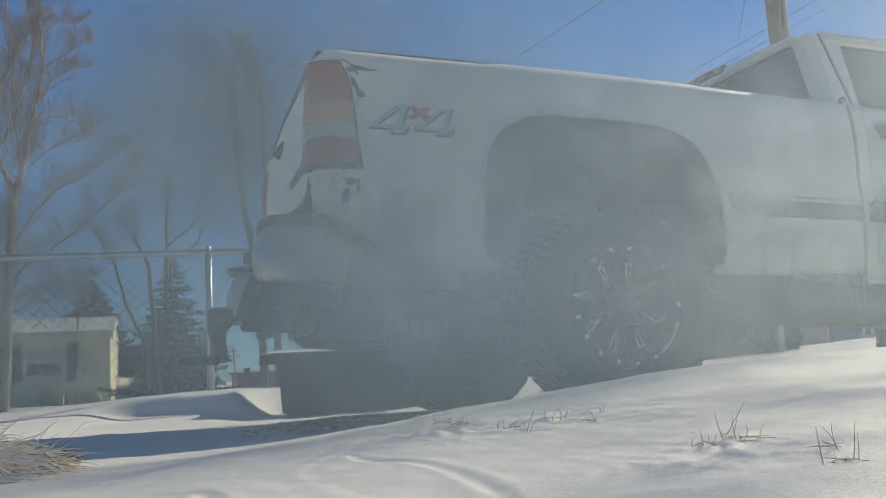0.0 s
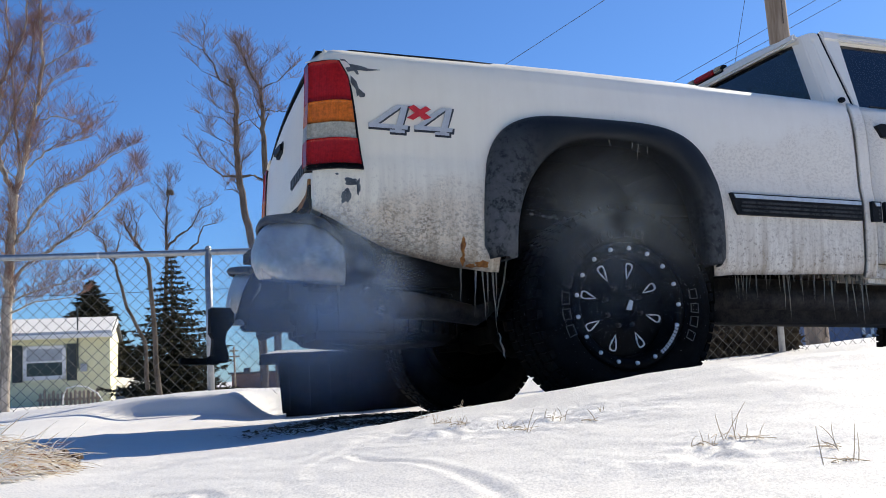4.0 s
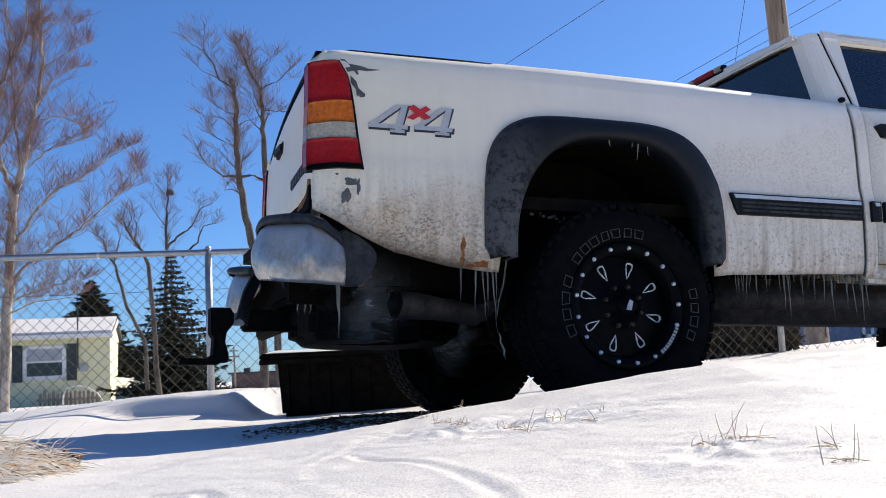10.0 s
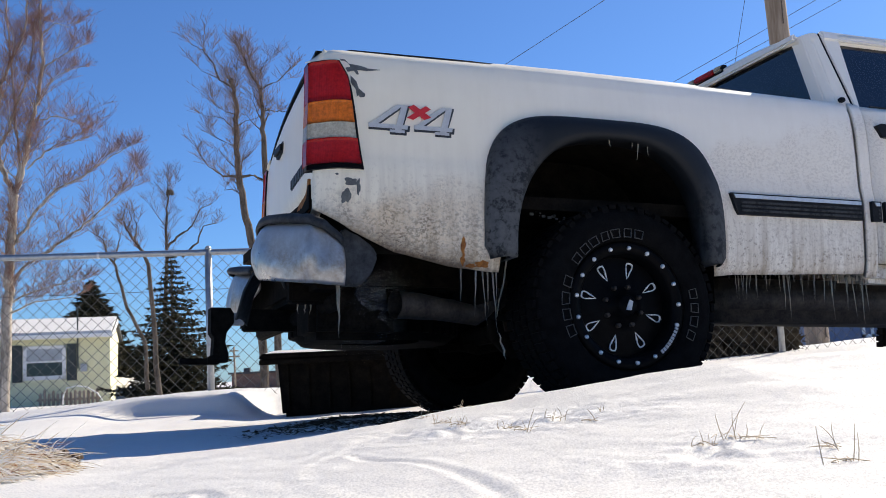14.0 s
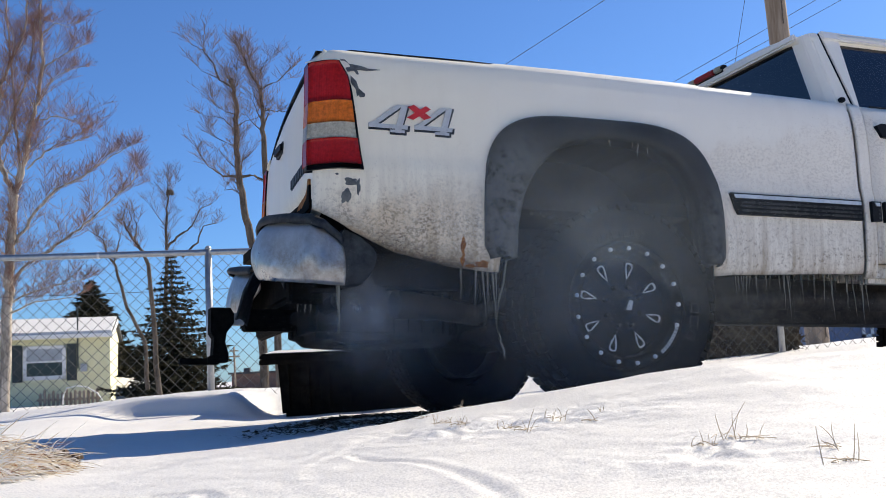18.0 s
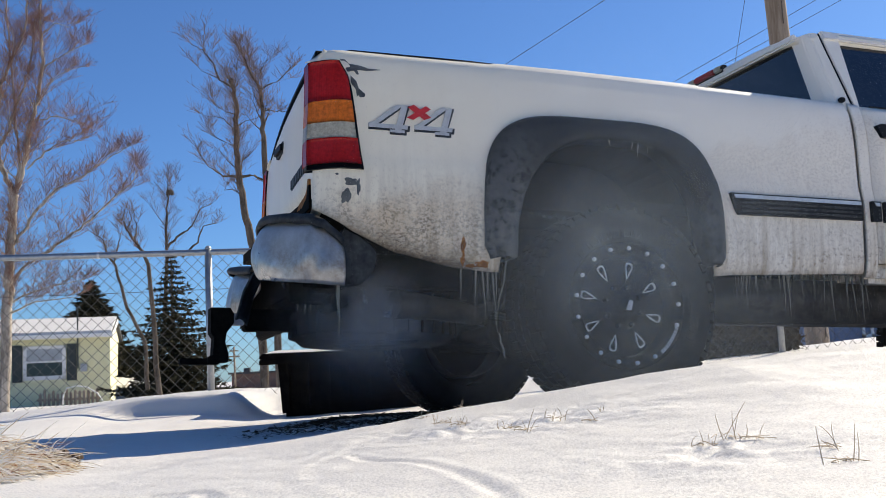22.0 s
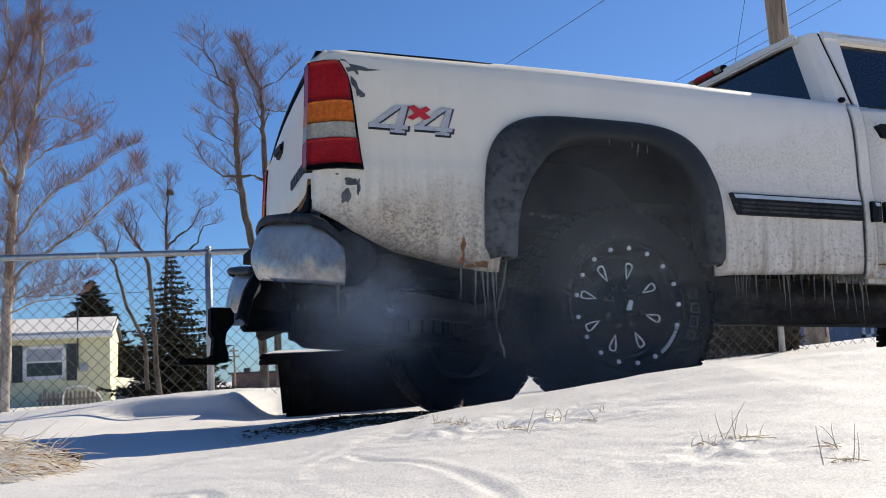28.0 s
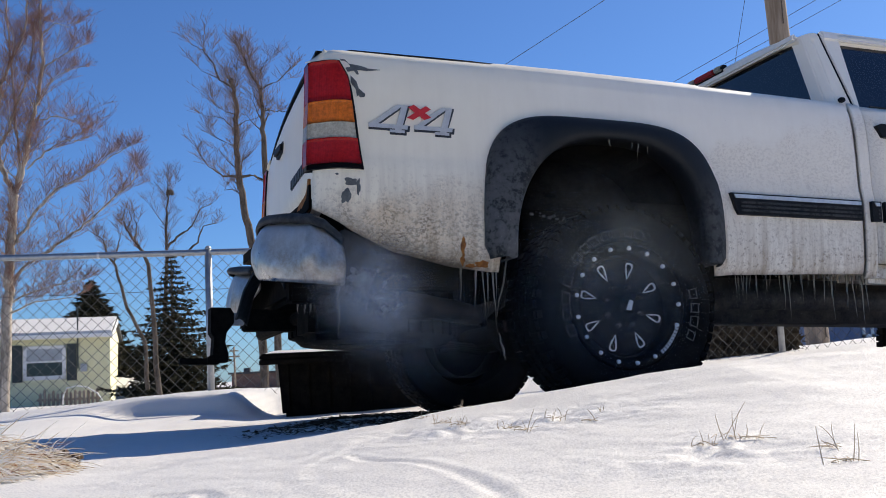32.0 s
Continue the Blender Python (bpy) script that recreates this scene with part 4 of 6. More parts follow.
def cab(truck):
    """Regular cab with its door; the nose goes on ahead."""
    # side skin with a door opening line, from the sill to the belt
    def side(name, x0, x1, z0, z1, mat, label=""):
        nx, nz = 10, 30
        verts = [(x0 + (x1 - x0) * i / (nx - 1), side_y(0.5, z0 + (z1 - z0) * j / (nz - 1)), z0 + (z1 - z0) * j / (nz - 1)) for i in range(nx) for j in range(nz)]
        ob = data_part(name, verts, grid_faces(nx, nz), mat, truck, label, True)
        md = ob.modifiers.new("thick", "SOLIDIFY")
        md.thickness, md.offset = 0.02, -1
        return ob
    side("cab_corner", GAP + 0.022, GAP + 0.075, 0.14, 0.915, "paint", "white cab corner panel")
    door = side("door", GAP + 0.082, 2.22, 0.20, 0.90, "paint", "white cab door")
    side("front_fender", 2.23, 3.95, 0.30, 0.86, "paint", "white front fender")
    bm = bmesh.new()
    box(bm, GAP + 0.03, 2.9, 0.03, 0.12, 0.12, 0.20, 0.02)
    part("rocker", bm, "paint", truck)
    # far side and back wall as one shell
    bm = bmesh.new()
    box(bm, GAP - 0.008, 2.3, 0.10, WIDE - 0.02, 0.14, 0.90, 0.03)
    part("cab_body", bm, "paint", truck)
    bm = bmesh.new()
    box(bm, 2.3, 3.95, 0.10, WIDE - 0.02, 0.12, 0.84, 0.06)
    part("hood", bm, "paint", truck, "white hood")
    # greenhouse: pillars, roof, glass
    Y0, Y1 = 0.06, WIDE - 0.06          # at the belt
    T0, T1 = 0.185, WIDE - 0.185        # at the roof
    ZB, ZR = 0.895, 1.285

    def loft(name, low, high, zl, zh, mirror, label="", mat="paint"):
        bm = bmesh.new()
        fix = (lambda y: WIDE - y) if mirror else (lambda y: y)
        pa = [bm.verts.new((x, fix(y), zl)) for x, y in low]
        pb = [bm.verts.new((x, fix(y), zh)) for x, y in high]
        n = len(pa)
        for k in range(n):
            bm.faces.new((pa[k], pa[(k + 1) % n], pb[(k + 1) % n], pb[k]))
        bm.faces.new(pa[::-1])
        bm.faces.new(pb)
        bmesh.ops.bevel(bm, geom=bm.edges[:], offset=0.006, segments=2, affect="EDGES")
        return part(name, bm, mat, truck, label)
    for mirror in (False, True):
        loft("rear_pillar", [(1.125, 0.20), (1.115, 0.11), (1.135, 0.062), (1.205, 0.050), (1.205, 0.13)], [(1.115, 0.33), (1.10, 0.235), (1.115, 0.195), (1.150, 0.180), (1.150, 0.27)], 0.88, ZR - 0.005, mirror, "white rear cab pillar")
        loft("door_frame", [(1.212, 0.050), (1.243, 0.050), (1.243, 0.10), (1.212, 0.10)], [(1.158, 0.180), (1.262, 0.180), (1.262, 0.23), (1.158, 0.23)], 0.885, ZR - 0.01, mirror, "white door window frame")
        loft("front_pillar", [(2.25, 0.06), (2.31, 0.06), (2.31, 0.12), (2.25, 0.12)], [(1.95, 0.19), (2.01, 0.19), (2.01, 0.25), (1.95, 0.25)], 0.88, ZR - 0.01, mirror)
    nx, ny = 14, 24
    verts = []
    for i in range(nx):
        for j in range(ny):
            u, v = i / (nx - 1), j / (ny - 1)
            w = abs(2 * v - 1)
            z = ZR + 0.035 * (1 - w ** 4) - 0.02 * max(0, w - 0.88) / 0.12 - 0.012 * smoothstep(0.12, 0, u)
            verts.append((1.085 + 0.90 * u + 0.03 * w ** 6 * (1 - u), T0 - 0.012 + (T1 - T0 + 0.024) * v, z))
    r = data_part("roof", verts, grid_faces(nx, ny), "paint", truck, "white cab roof", True)
    md = r.modifiers.new("thick", "SOLIDIFY")
    md.thickness, md.offset = 0.035, -1

    bm = bmesh.new()
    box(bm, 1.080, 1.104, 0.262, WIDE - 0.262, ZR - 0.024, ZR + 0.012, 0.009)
    part("rear_header", bm, "neutral_paint", truck, "white panel over the rear window")
    bm = bmesh.new()
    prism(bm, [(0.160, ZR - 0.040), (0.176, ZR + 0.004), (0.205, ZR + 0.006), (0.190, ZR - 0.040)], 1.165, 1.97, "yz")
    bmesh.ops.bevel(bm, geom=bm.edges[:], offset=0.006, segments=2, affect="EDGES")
    part("door_header", bm, "neutral_paint", door, "white panel over the door window")

    def pane(name, pts, label=""):
        bm = bmesh.new()
        bm.faces.new([bm.verts.new(p) for p in pts])
        ob = part(name, bm, "glass", truck, label)
        md = ob.modifiers.new("thick", "SOLIDIFY")
        md.thickness = 0.006
        return ob
    pane("rear_window", [(1.135, 0.185, ZB), (1.135, WIDE - 0.185, ZB), (1.125, WIDE - 0.30, ZR - 0.02), (1.125, 0.30, ZR - 0.02)], "dark tinted rear window")
    pane("door_window", [(1.24, Y0 + 0.012, ZB), (2.27, Y0 + 0.012, ZB), (1.97, T0 + 0.015, ZR - 0.03), (1.26, T0 + 0.015, ZR - 0.03)], "dark door window")
    pane("door_window", [(1.24, Y1 - 0.012, ZB), (2.27, Y1 - 0.012, ZB), (1.97, T1 - 0.015, ZR - 0.03), (1.26, T1 - 0.015, ZR - 0.03)])
    pane("windshield", [(2.33, Y0 + 0.06, ZB - 0.02), (2.33, Y1 - 0.06, ZB - 0.02), (2.0, T1 - 0.05, ZR - 0.02), (2.0, T0 + 0.05, ZR - 0.02)])
    bm = bmesh.new()
    tube(bm, [(1.25, T0 - 0.006, ZR - 0.022), (1.96, T0 - 0.006, ZR - 0.022), (2.27, Y0 - 0.012, ZB + 0.005)], 0.016, 8)
    part("window_frame", bm, "paint", door, "white door window frame", True)
    bm = bmesh.new()
    tube(bm, [(1.205, 0.056, ZB), (1.152, 0.182, ZR - 0.01)], 0.0035, 6)
    part("door_seal", bm, "black", door)
    bm = bmesh.new()
    tube(bm, [(GAP + 0.14, Y0 - 0.006, ZB + 0.008), (2.25, Y0 - 0.006, ZB + 0.008)], 0.007, 6)
    part("window_seal", bm, "black", door)
    bm = bmesh.new()
    prism(bm, [(GAP + 0.12, 0.805), (GAP + 0.145, 0.815), (GAP + 0.31, 0.81), (GAP + 0.31, 0.745), (GAP + 0.15, 0.755)], -0.002, 0.03)
    part("door_handle", bm, "black", door, "black door handle")
    bm = bmesh.new()
    box(bm, 1.135, 1.162, 0.048, 0.075, 0.918, 0.938, 0.005)
    part("vent_plug", bm, "black", truck)
    # roof brake lamp
    bm = bmesh.new()
    box(bm, 1.07, 1.12, 0.80, 1.12, ZR + 0.008, ZR + 0.045, 0.012)
    lamp = part("roof_brake_lamp", bm, "black", truck, "high brake lamp on the cab roof")
    for y0, y1, mat in ((0.815, 0.87, "clear_lens"), (0.875, 1.045, "red_lens"), (1.05, 1.105, "clear_lens")):
        bm = bmesh.new()
        box(bm, 1.062, 1.09, y0, y1, ZR + 0.013, ZR + 0.040, 0.006)
        part("lamp_lens", bm, mat, lamp)
    # nose
    tri_box("front_bumper", 3.95, 4.1, 0.05, WIDE - 0.05, -0.05, 0.22, "bumper", truck, 0.03)
    tri_box("grille", 3.93, 3.98, 0.45, WIDE - 0.45, 0.35, 0.68, "black", truck, 0.01)
    for y in (0.12, WIDE - 0.40):
        tri_box("headlight", 3.92, 3.985, y, y + 0.28, 0.42, 0.66, "clear_lens", truck, 0.02)


def damage(truck):
    """Flaked paint, rust and torn skin near the tail corner."""
    def blot(name, cx, cz, rx, rz, mat, seed, label="", lift=0.0025, jag=0.45):
        bm = bmesh.new()
        n = 34
        r2 = random.Random(seed)
        pts = []
        for k in range(n):
            a = 2 * math.pi * k / n
            q = 1 + jag * 1.3 * noise.noise(Vector((1.6 * math.cos(a), 1.6 * math.sin(a), seed * 3.7))) + 0.12 * (r2.random() - 0.5)
            x, z = cx + rx * q * math.cos(a), cz + rz * q * math.sin(a)
            pts.append((x, side_y(max(x, -1.2), z) - lift, z))
        c = bm.verts.new((cx, side_y(max(cx, -1.2), cz) - lift - 0.001, cz))
        vs = [bm.verts.new(p) for p in pts]
        for k in range(n):
            bm.faces.new((c, vs[k], vs[(k + 1) % n]))
        part(name, bm, mat, truck, label)
    blot("bare_patch", -1.105, 0.368, 0.018, 0.028, "dark_paint", 1, "grey bare metal where paint flaked off")
    blot("bare_patch", -1.085, 0.42, 0.022, 0.016, "dark_paint", 2)
    blot("bare_patch", -1.06, 0.40, 0.007, 0.026, "dark_paint", 6)
    blot("bare_patch", -1.135, 0.445, 0.006, 0.004, "dark_paint", 7)
    blot("bare_patch", -1.04, 0.915, 0.025, 0.005, "dark_paint", 8, "", 0.0035, 0.5)
    def flake(pts):
        bm = bmesh.new()
        bm.faces.new([bm.verts.new((x, side_y(max(x, -1.2), z) - 0.003, z)) for x, z in pts])
        part("bare_patch", bm, "dark_paint", truck)
    flake([(-1.115, 0.880), (-1.096, 0.879), (-1.082, 0.862), (-1.037, 0.857), (-1.012, 0.849), (-0.961, 0.848), (-1.016, 0.838), (-1.054, 0.839), (-1.048, 0.822), (-1.056, 0.820), (-1.066, 0.834), (-1.090, 0.828)])
    flake([(-1.080, 0.815), (-1.059, 0.794), (-1.051, 0.767), (-1.028, 0.748), (-1.030, 0.737), (-1.048, 0.733), (-1.052, 0.741), (-1.059, 0.735), (-1.062, 0.762), (-1.080, 0.786)])
    blot("rust_spot", -0.665, 0.205, 0.009, 0.030, "rust", 11, "orange rust hole", 0.003)
    blot("rust_spot", -0.662, 0.158, 0.010, 0.022, "rust", 12)
    blot("rust_spot", -0.585, 0.142, 0.028, 0.013, "rust", 13, "", 0.004)
    blot("rust_spot", -0.63, 0.136, 0.018, 0.007, "rust", 14, "", 0.006)


def build_truck():
    truck = thing("pickup_truck", "dirty white four-wheel-drive pickup with a crumpled tail, parked on snow", "pickup truck", TRUCK)
    bed_side(truck)
    bed_side(truck, True)
    tailgate(truck)
    taillight(truck)
    taillight(truck, True)
    fender_flare(truck)
    fender_flare(truck, True)
    rail_cap(truck)
    side_molding(truck, 0.487, 1.143, 0.035)
    side_molding(truck, 1.195, 1.243, 0.0)
    side_molding(truck, 1.262, 2.2, 0.0)
    decal(truck)
    damage(truck)
    bumper(truck)
    hitch(truck)
    exhaust(truck)
    underbody(truck)
    cab(truck)
    wheel(truck, 0, 0.0, -1)
    wheel(truck, 0, WIDE, 1, False)
    wheel(truck, 3.27, 0.03, -1, False)
    wheel(truck, 3.27, WIDE - 0.03, 1, False)
    icicles(truck)
    return truck


build_truck()

# ---- yard and distance ----
FENCE_DIR = Vector((1, 0.17, 0)).normalized()
FENCE_POST = Vector((-1.60, 7.2, 0))


def fence():
    f = thing("chain_link_fence", "galvanised chain-link fence with round posts standing in snow", "fence")
    top = 1.06

    def at(s, z):
        p = FENCE_POST + FENCE_DIR * s
        return Vector((p.x, p.y, z))
    posts = (-6.2, -3.1, 0.0, 2.1, 4.12, 7.3)
    for s in posts:
        bm = bmesh.new()
        g = ground_z(*at(s, 0).xy)
        tube(bm, [at(s, g - 0.15), at(s, top + 0.02)], 0.024, 12)
        tube(bm, [at(s, top + 0.02), at(s, top + 0.035), at(s, top + 0.045)], [0.025, 0.020, 0.006], 12)
        part("post", bm, "galv", f, "", True)
    bm = bmesh.new()
    tube(bm, [at(-6.2, top), at(7.3, top)], 0.021, 10)
    part("top_rail", bm, "galv", f, "", True)
    for s in (-5, -4.2, -1.83, -0.72, 0.31, 1.2, 3.1):
        bm = bmesh.new()
        tube(bm, [at(s - 0.008, top), at(s + 0.008, top)], 0.025, 10)
        part("rail_tie", bm, "chrome", f)
    pitch, rise = 0.041, 0.083
    rows = int(1.12 / rise * 2)
    verts, faces = [], []
    n = 4
    for c in range(int(13.5 / (pitch / 1.0))):
        s0 = -6.2 + pitch * c
        pts = []
        for k in range(rows + 1):
            side = 1 if (k + c) % 2 == 0 else -1
            p = at(s0 + side * pitch / 2, top - 0.01 - k * rise / 2)
            p.y += 0.004 * side
            pts.append(p)
        for k, p in enumerate(pts):
            b = len(verts)
            for q in range(n):
                a = 2 * math.pi * q / n
                verts.append((p.x + 0.0023 * math.cos(a), p.y + 0.0023 * math.sin(a), p.z))
            if k:
                for q in range(n):
                    faces.append((b - n + q, b - n + (q + 1) % n, b + (q + 1) % n, b + q))
    w = data_part("wire_mesh", verts, faces, "wire", f, "woven diamond wire mesh")
    w["kind"] = "stuff"
    return f


def storage_tote():
    t = thing("storage_tote", "black plastic storage tote with a lid under a skin of snow", "storage bin", pose(-0.60, 6.62, -0.045, 0, 0, 3))
    bm = bmesh.new()
    prism(bm, [(-0.43, -0.25), (0.46, -0.25), (0.46, 0.25), (-0.43, 0.25)], 0.0, 0.34, "xy")
    for v in bm.verts:
        if v.co.z < 0.1:
            v.co.x *= 0.95
            v.co.y *= 0.93
    bmesh.ops.bevel(bm, geom=bm.edges[:], offset=0.02, segments=2, affect="EDGES")
    body = part("body", bm, "under", t)
    for k in range(7):
        bm = bmesh.new()
        box(bm, -0.38 + 0.12 * k, -0.36 + 0.12 * k, -0.262, -0.235, 0.04, 0.30, 0.004)
        part("rib", bm, "under", body)
    bm = bmesh.new()
    box(bm, -0.53, 0.52, -0.30, 0.30, 0.335, 0.375, 0.012)
    box(bm, -0.53, 0.52, -0.305, -0.285, 0.31, 0.34, 0.004)
    part("lid", bm, "under", t, "overhanging black lid")
    nx, ny = 18, 12
    vs = []
    for i in range(nx):
        for j in range(ny):
            u, v = i / (nx - 1), j / (ny - 1)
            e = min(u, 1 - u, v, 1 - v)
            vs.append((-0.5 + 1.0 * u, -0.285 + 0.57 * v, 0.377 + 0.016 * smoothstep(0, 0.03, e) + 0.002 * noise.noise(Vector((u * 5, v * 4, 0)))))
    s = data_part("snow_cover", vs, grid_faces(nx, ny), "snow", None, "", True)
    s.matrix_basis = t.matrix_basis.copy()
    tagged(s, "thin layer of snow on the tote's lid", "snow")
    for k in range(5):
        bm = bmesh.new()
        tube(bm, [(0.28 + 0.028 * k, -0.30, 0.32), (0.28 + 0.028 * k, -0.30, 0.28 - 0.01 * (k % 3))], [0.006, 0.001], 6)
        part("icicle", bm, "ice", t)


def house():
    h = thing("house", "small pale yellow single-storey house with a snow-covered roof", "house", pose(-13.62, 43.0, 0, 0, 0, 14))
    Y = 0.0
    x0, x1 = -12.4, 0.0
    zb, ze = -0.45, 2.28
    bm = bmesh.new()
    box(bm, x0, x1, Y, Y + 7, zb - 0.3, ze, 0)
    prism(bm, [(Y, ze), (Y + 7, ze), (Y + 3.5, ze + 0.74)], x0, x1, "yz")
    wall = part("wall", bm, "siding", h, "pale yellow lap siding")
    for k in range(18):
        bm = bmesh.new()
        z = zb + 0.155 * k
        prism(bm, [(Y - 0.03, z), (Y - 0.03, z + 0.01), (Y, z + 0.15), (Y, z)], x0, x1, "yz")
        part("siding_board", bm, "siding", wall)
    # roof with snow
    for mat, up, name, lab in (("roof", 0.0, "roof", "dark shingle roof"), ("snow", 0.10, "roof_snow", "snow on the roof")):
        bm = bmesh.new()
        e = 0.4 if mat == "roof" else 0.36
        r = 0.14 if mat == "roof" else 0.10
        prism(bm, [(Y - e, ze - 0.03 + up), (Y + 3.5, ze + 0.74 + up), (Y + 7 + e, ze - 0.03 + up), (Y + 7 + e, ze + 0.08 + up), (Y + 3.5, ze + 0.86 + up), (Y - e, ze + 0.08 + up)], x0 - r, x1 + r, "yz")
        part(name, bm, mat, h, lab)
    bm = bmesh.new()
    box(bm, x0, x1 + 0.15, Y - 0.47, Y - 0.38, ze - 0.10, ze + 0.08, 0.02)
    part("gutter", bm, "trim", h, "white gutter")
    bm = bmesh.new()
    box(bm, x1 - 0.10, x1 + 0.03, Y - 0.06, Y + 0.03, zb, ze - 0.02, 0.01)
    part("corner_trim", bm, "siding", h)
    bm = bmesh.new()
    prism(bm, [(Y - 0.42, ze + 0.05), (Y + 3.5, ze + 0.83), (Y + 3.5, ze + 0.65), (Y - 0.42, ze - 0.14)], x1 + 0.10, x1 + 0.16, "yz")
    part("fascia", bm, "trim", h)
    # window with shutters
    wx0, wx1, wz0, wz1 = -3.25, -1.68, 0.58, 1.93
    bm = bmesh.new()
    box(bm, wx0 - 0.02, wx1 + 0.02, Y - 0.07, Y - 0.01, wz0, wz0 + 0.16, 0.01)
    box(bm, wx0 - 0.02, wx1 + 0.02, Y - 0.07, Y - 0.01, wz1 - 0.12, wz1, 0.01)
    box(bm, wx0 - 0.02, wx0 + 0.12, Y - 0.07, Y - 0.01, wz0, wz1, 0.01)
    box(bm, wx1 - 0.12, wx1 + 0.02, Y - 0.07, Y - 0.01, wz0, wz1, 0.01)
    box(bm, wx0, wx1, Y - 0.065, Y - 0.01, 1.26, 1.33, 0.01)
    w = part("window", bm, "trim", h, "white sash window")
    for z0, z1, mat in ((wz0 + 0.16, 1.26, "glass"), (1.33, wz1 - 0.12, "pane_grey")):
        bm = bmesh.new()
        box(bm, wx0 + 0.12, wx1 - 0.12, Y - 0.05, Y - 0.03, z0, z1, 0)
        part("pane", bm, mat, w)
    for sx in (wx0 - 0.42, wx1 + 0.05):
        bm = bmesh.new()
        box(bm, sx, sx + 0.38, Y - 0.06, Y - 0.01, 0.52, 1.98, 0.01)
        sh = part("shutter", bm, "shutter", h, "dark green shutter")
        for k in range(12):
            bm = bmesh.new()
            box(bm, sx + 0.04, sx + 0.34, Y - 0.075, Y - 0.055, 0.58 + 0.115 * k, 0.64 + 0.115 * k, 0.0)
            part("slat", bm, "shutter", sh)
    bm = bmesh.new()
    tube(bm, [(-1.2, Y - 0.12, 3.4), (-1.2, Y - 0.12, 1.0), (-0.95, Y - 0.1, 0.95)], 0.03, 8)
    part("conduit", bm, "shutter", h)
    bm = bmesh.new()
    box(bm, -1.1, -0.85, Y - 0.18, Y - 0.02, 0.85, 1.15, 0.01)
    part("meter_box", bm, "galv", h)


def picket_fence():
    f = thing("picket_fence", "weathered grey picket fence half buried in snow", "fence")
    rnd = random.Random(8)
    for k in range(14):
        x = -15.9 + 0.17 * k
        bm = bmesh.new()
        top = 0.05 + rnd.uniform(-0.08, 0.12)
        prism(bm, [(x, -0.6), (x + 0.1, -0.6), (x + 0.1, top), (x + 0.05, top + 0.06), (x, top)], 41.5, 41.53)
        part("picket", bm, "pole", f)
    bm = bmesh.new()
    box(bm, -16.0, -13.5, 41.54, 41.58, -0.25, -0.17)
    part("rail", bm, "pole", f)


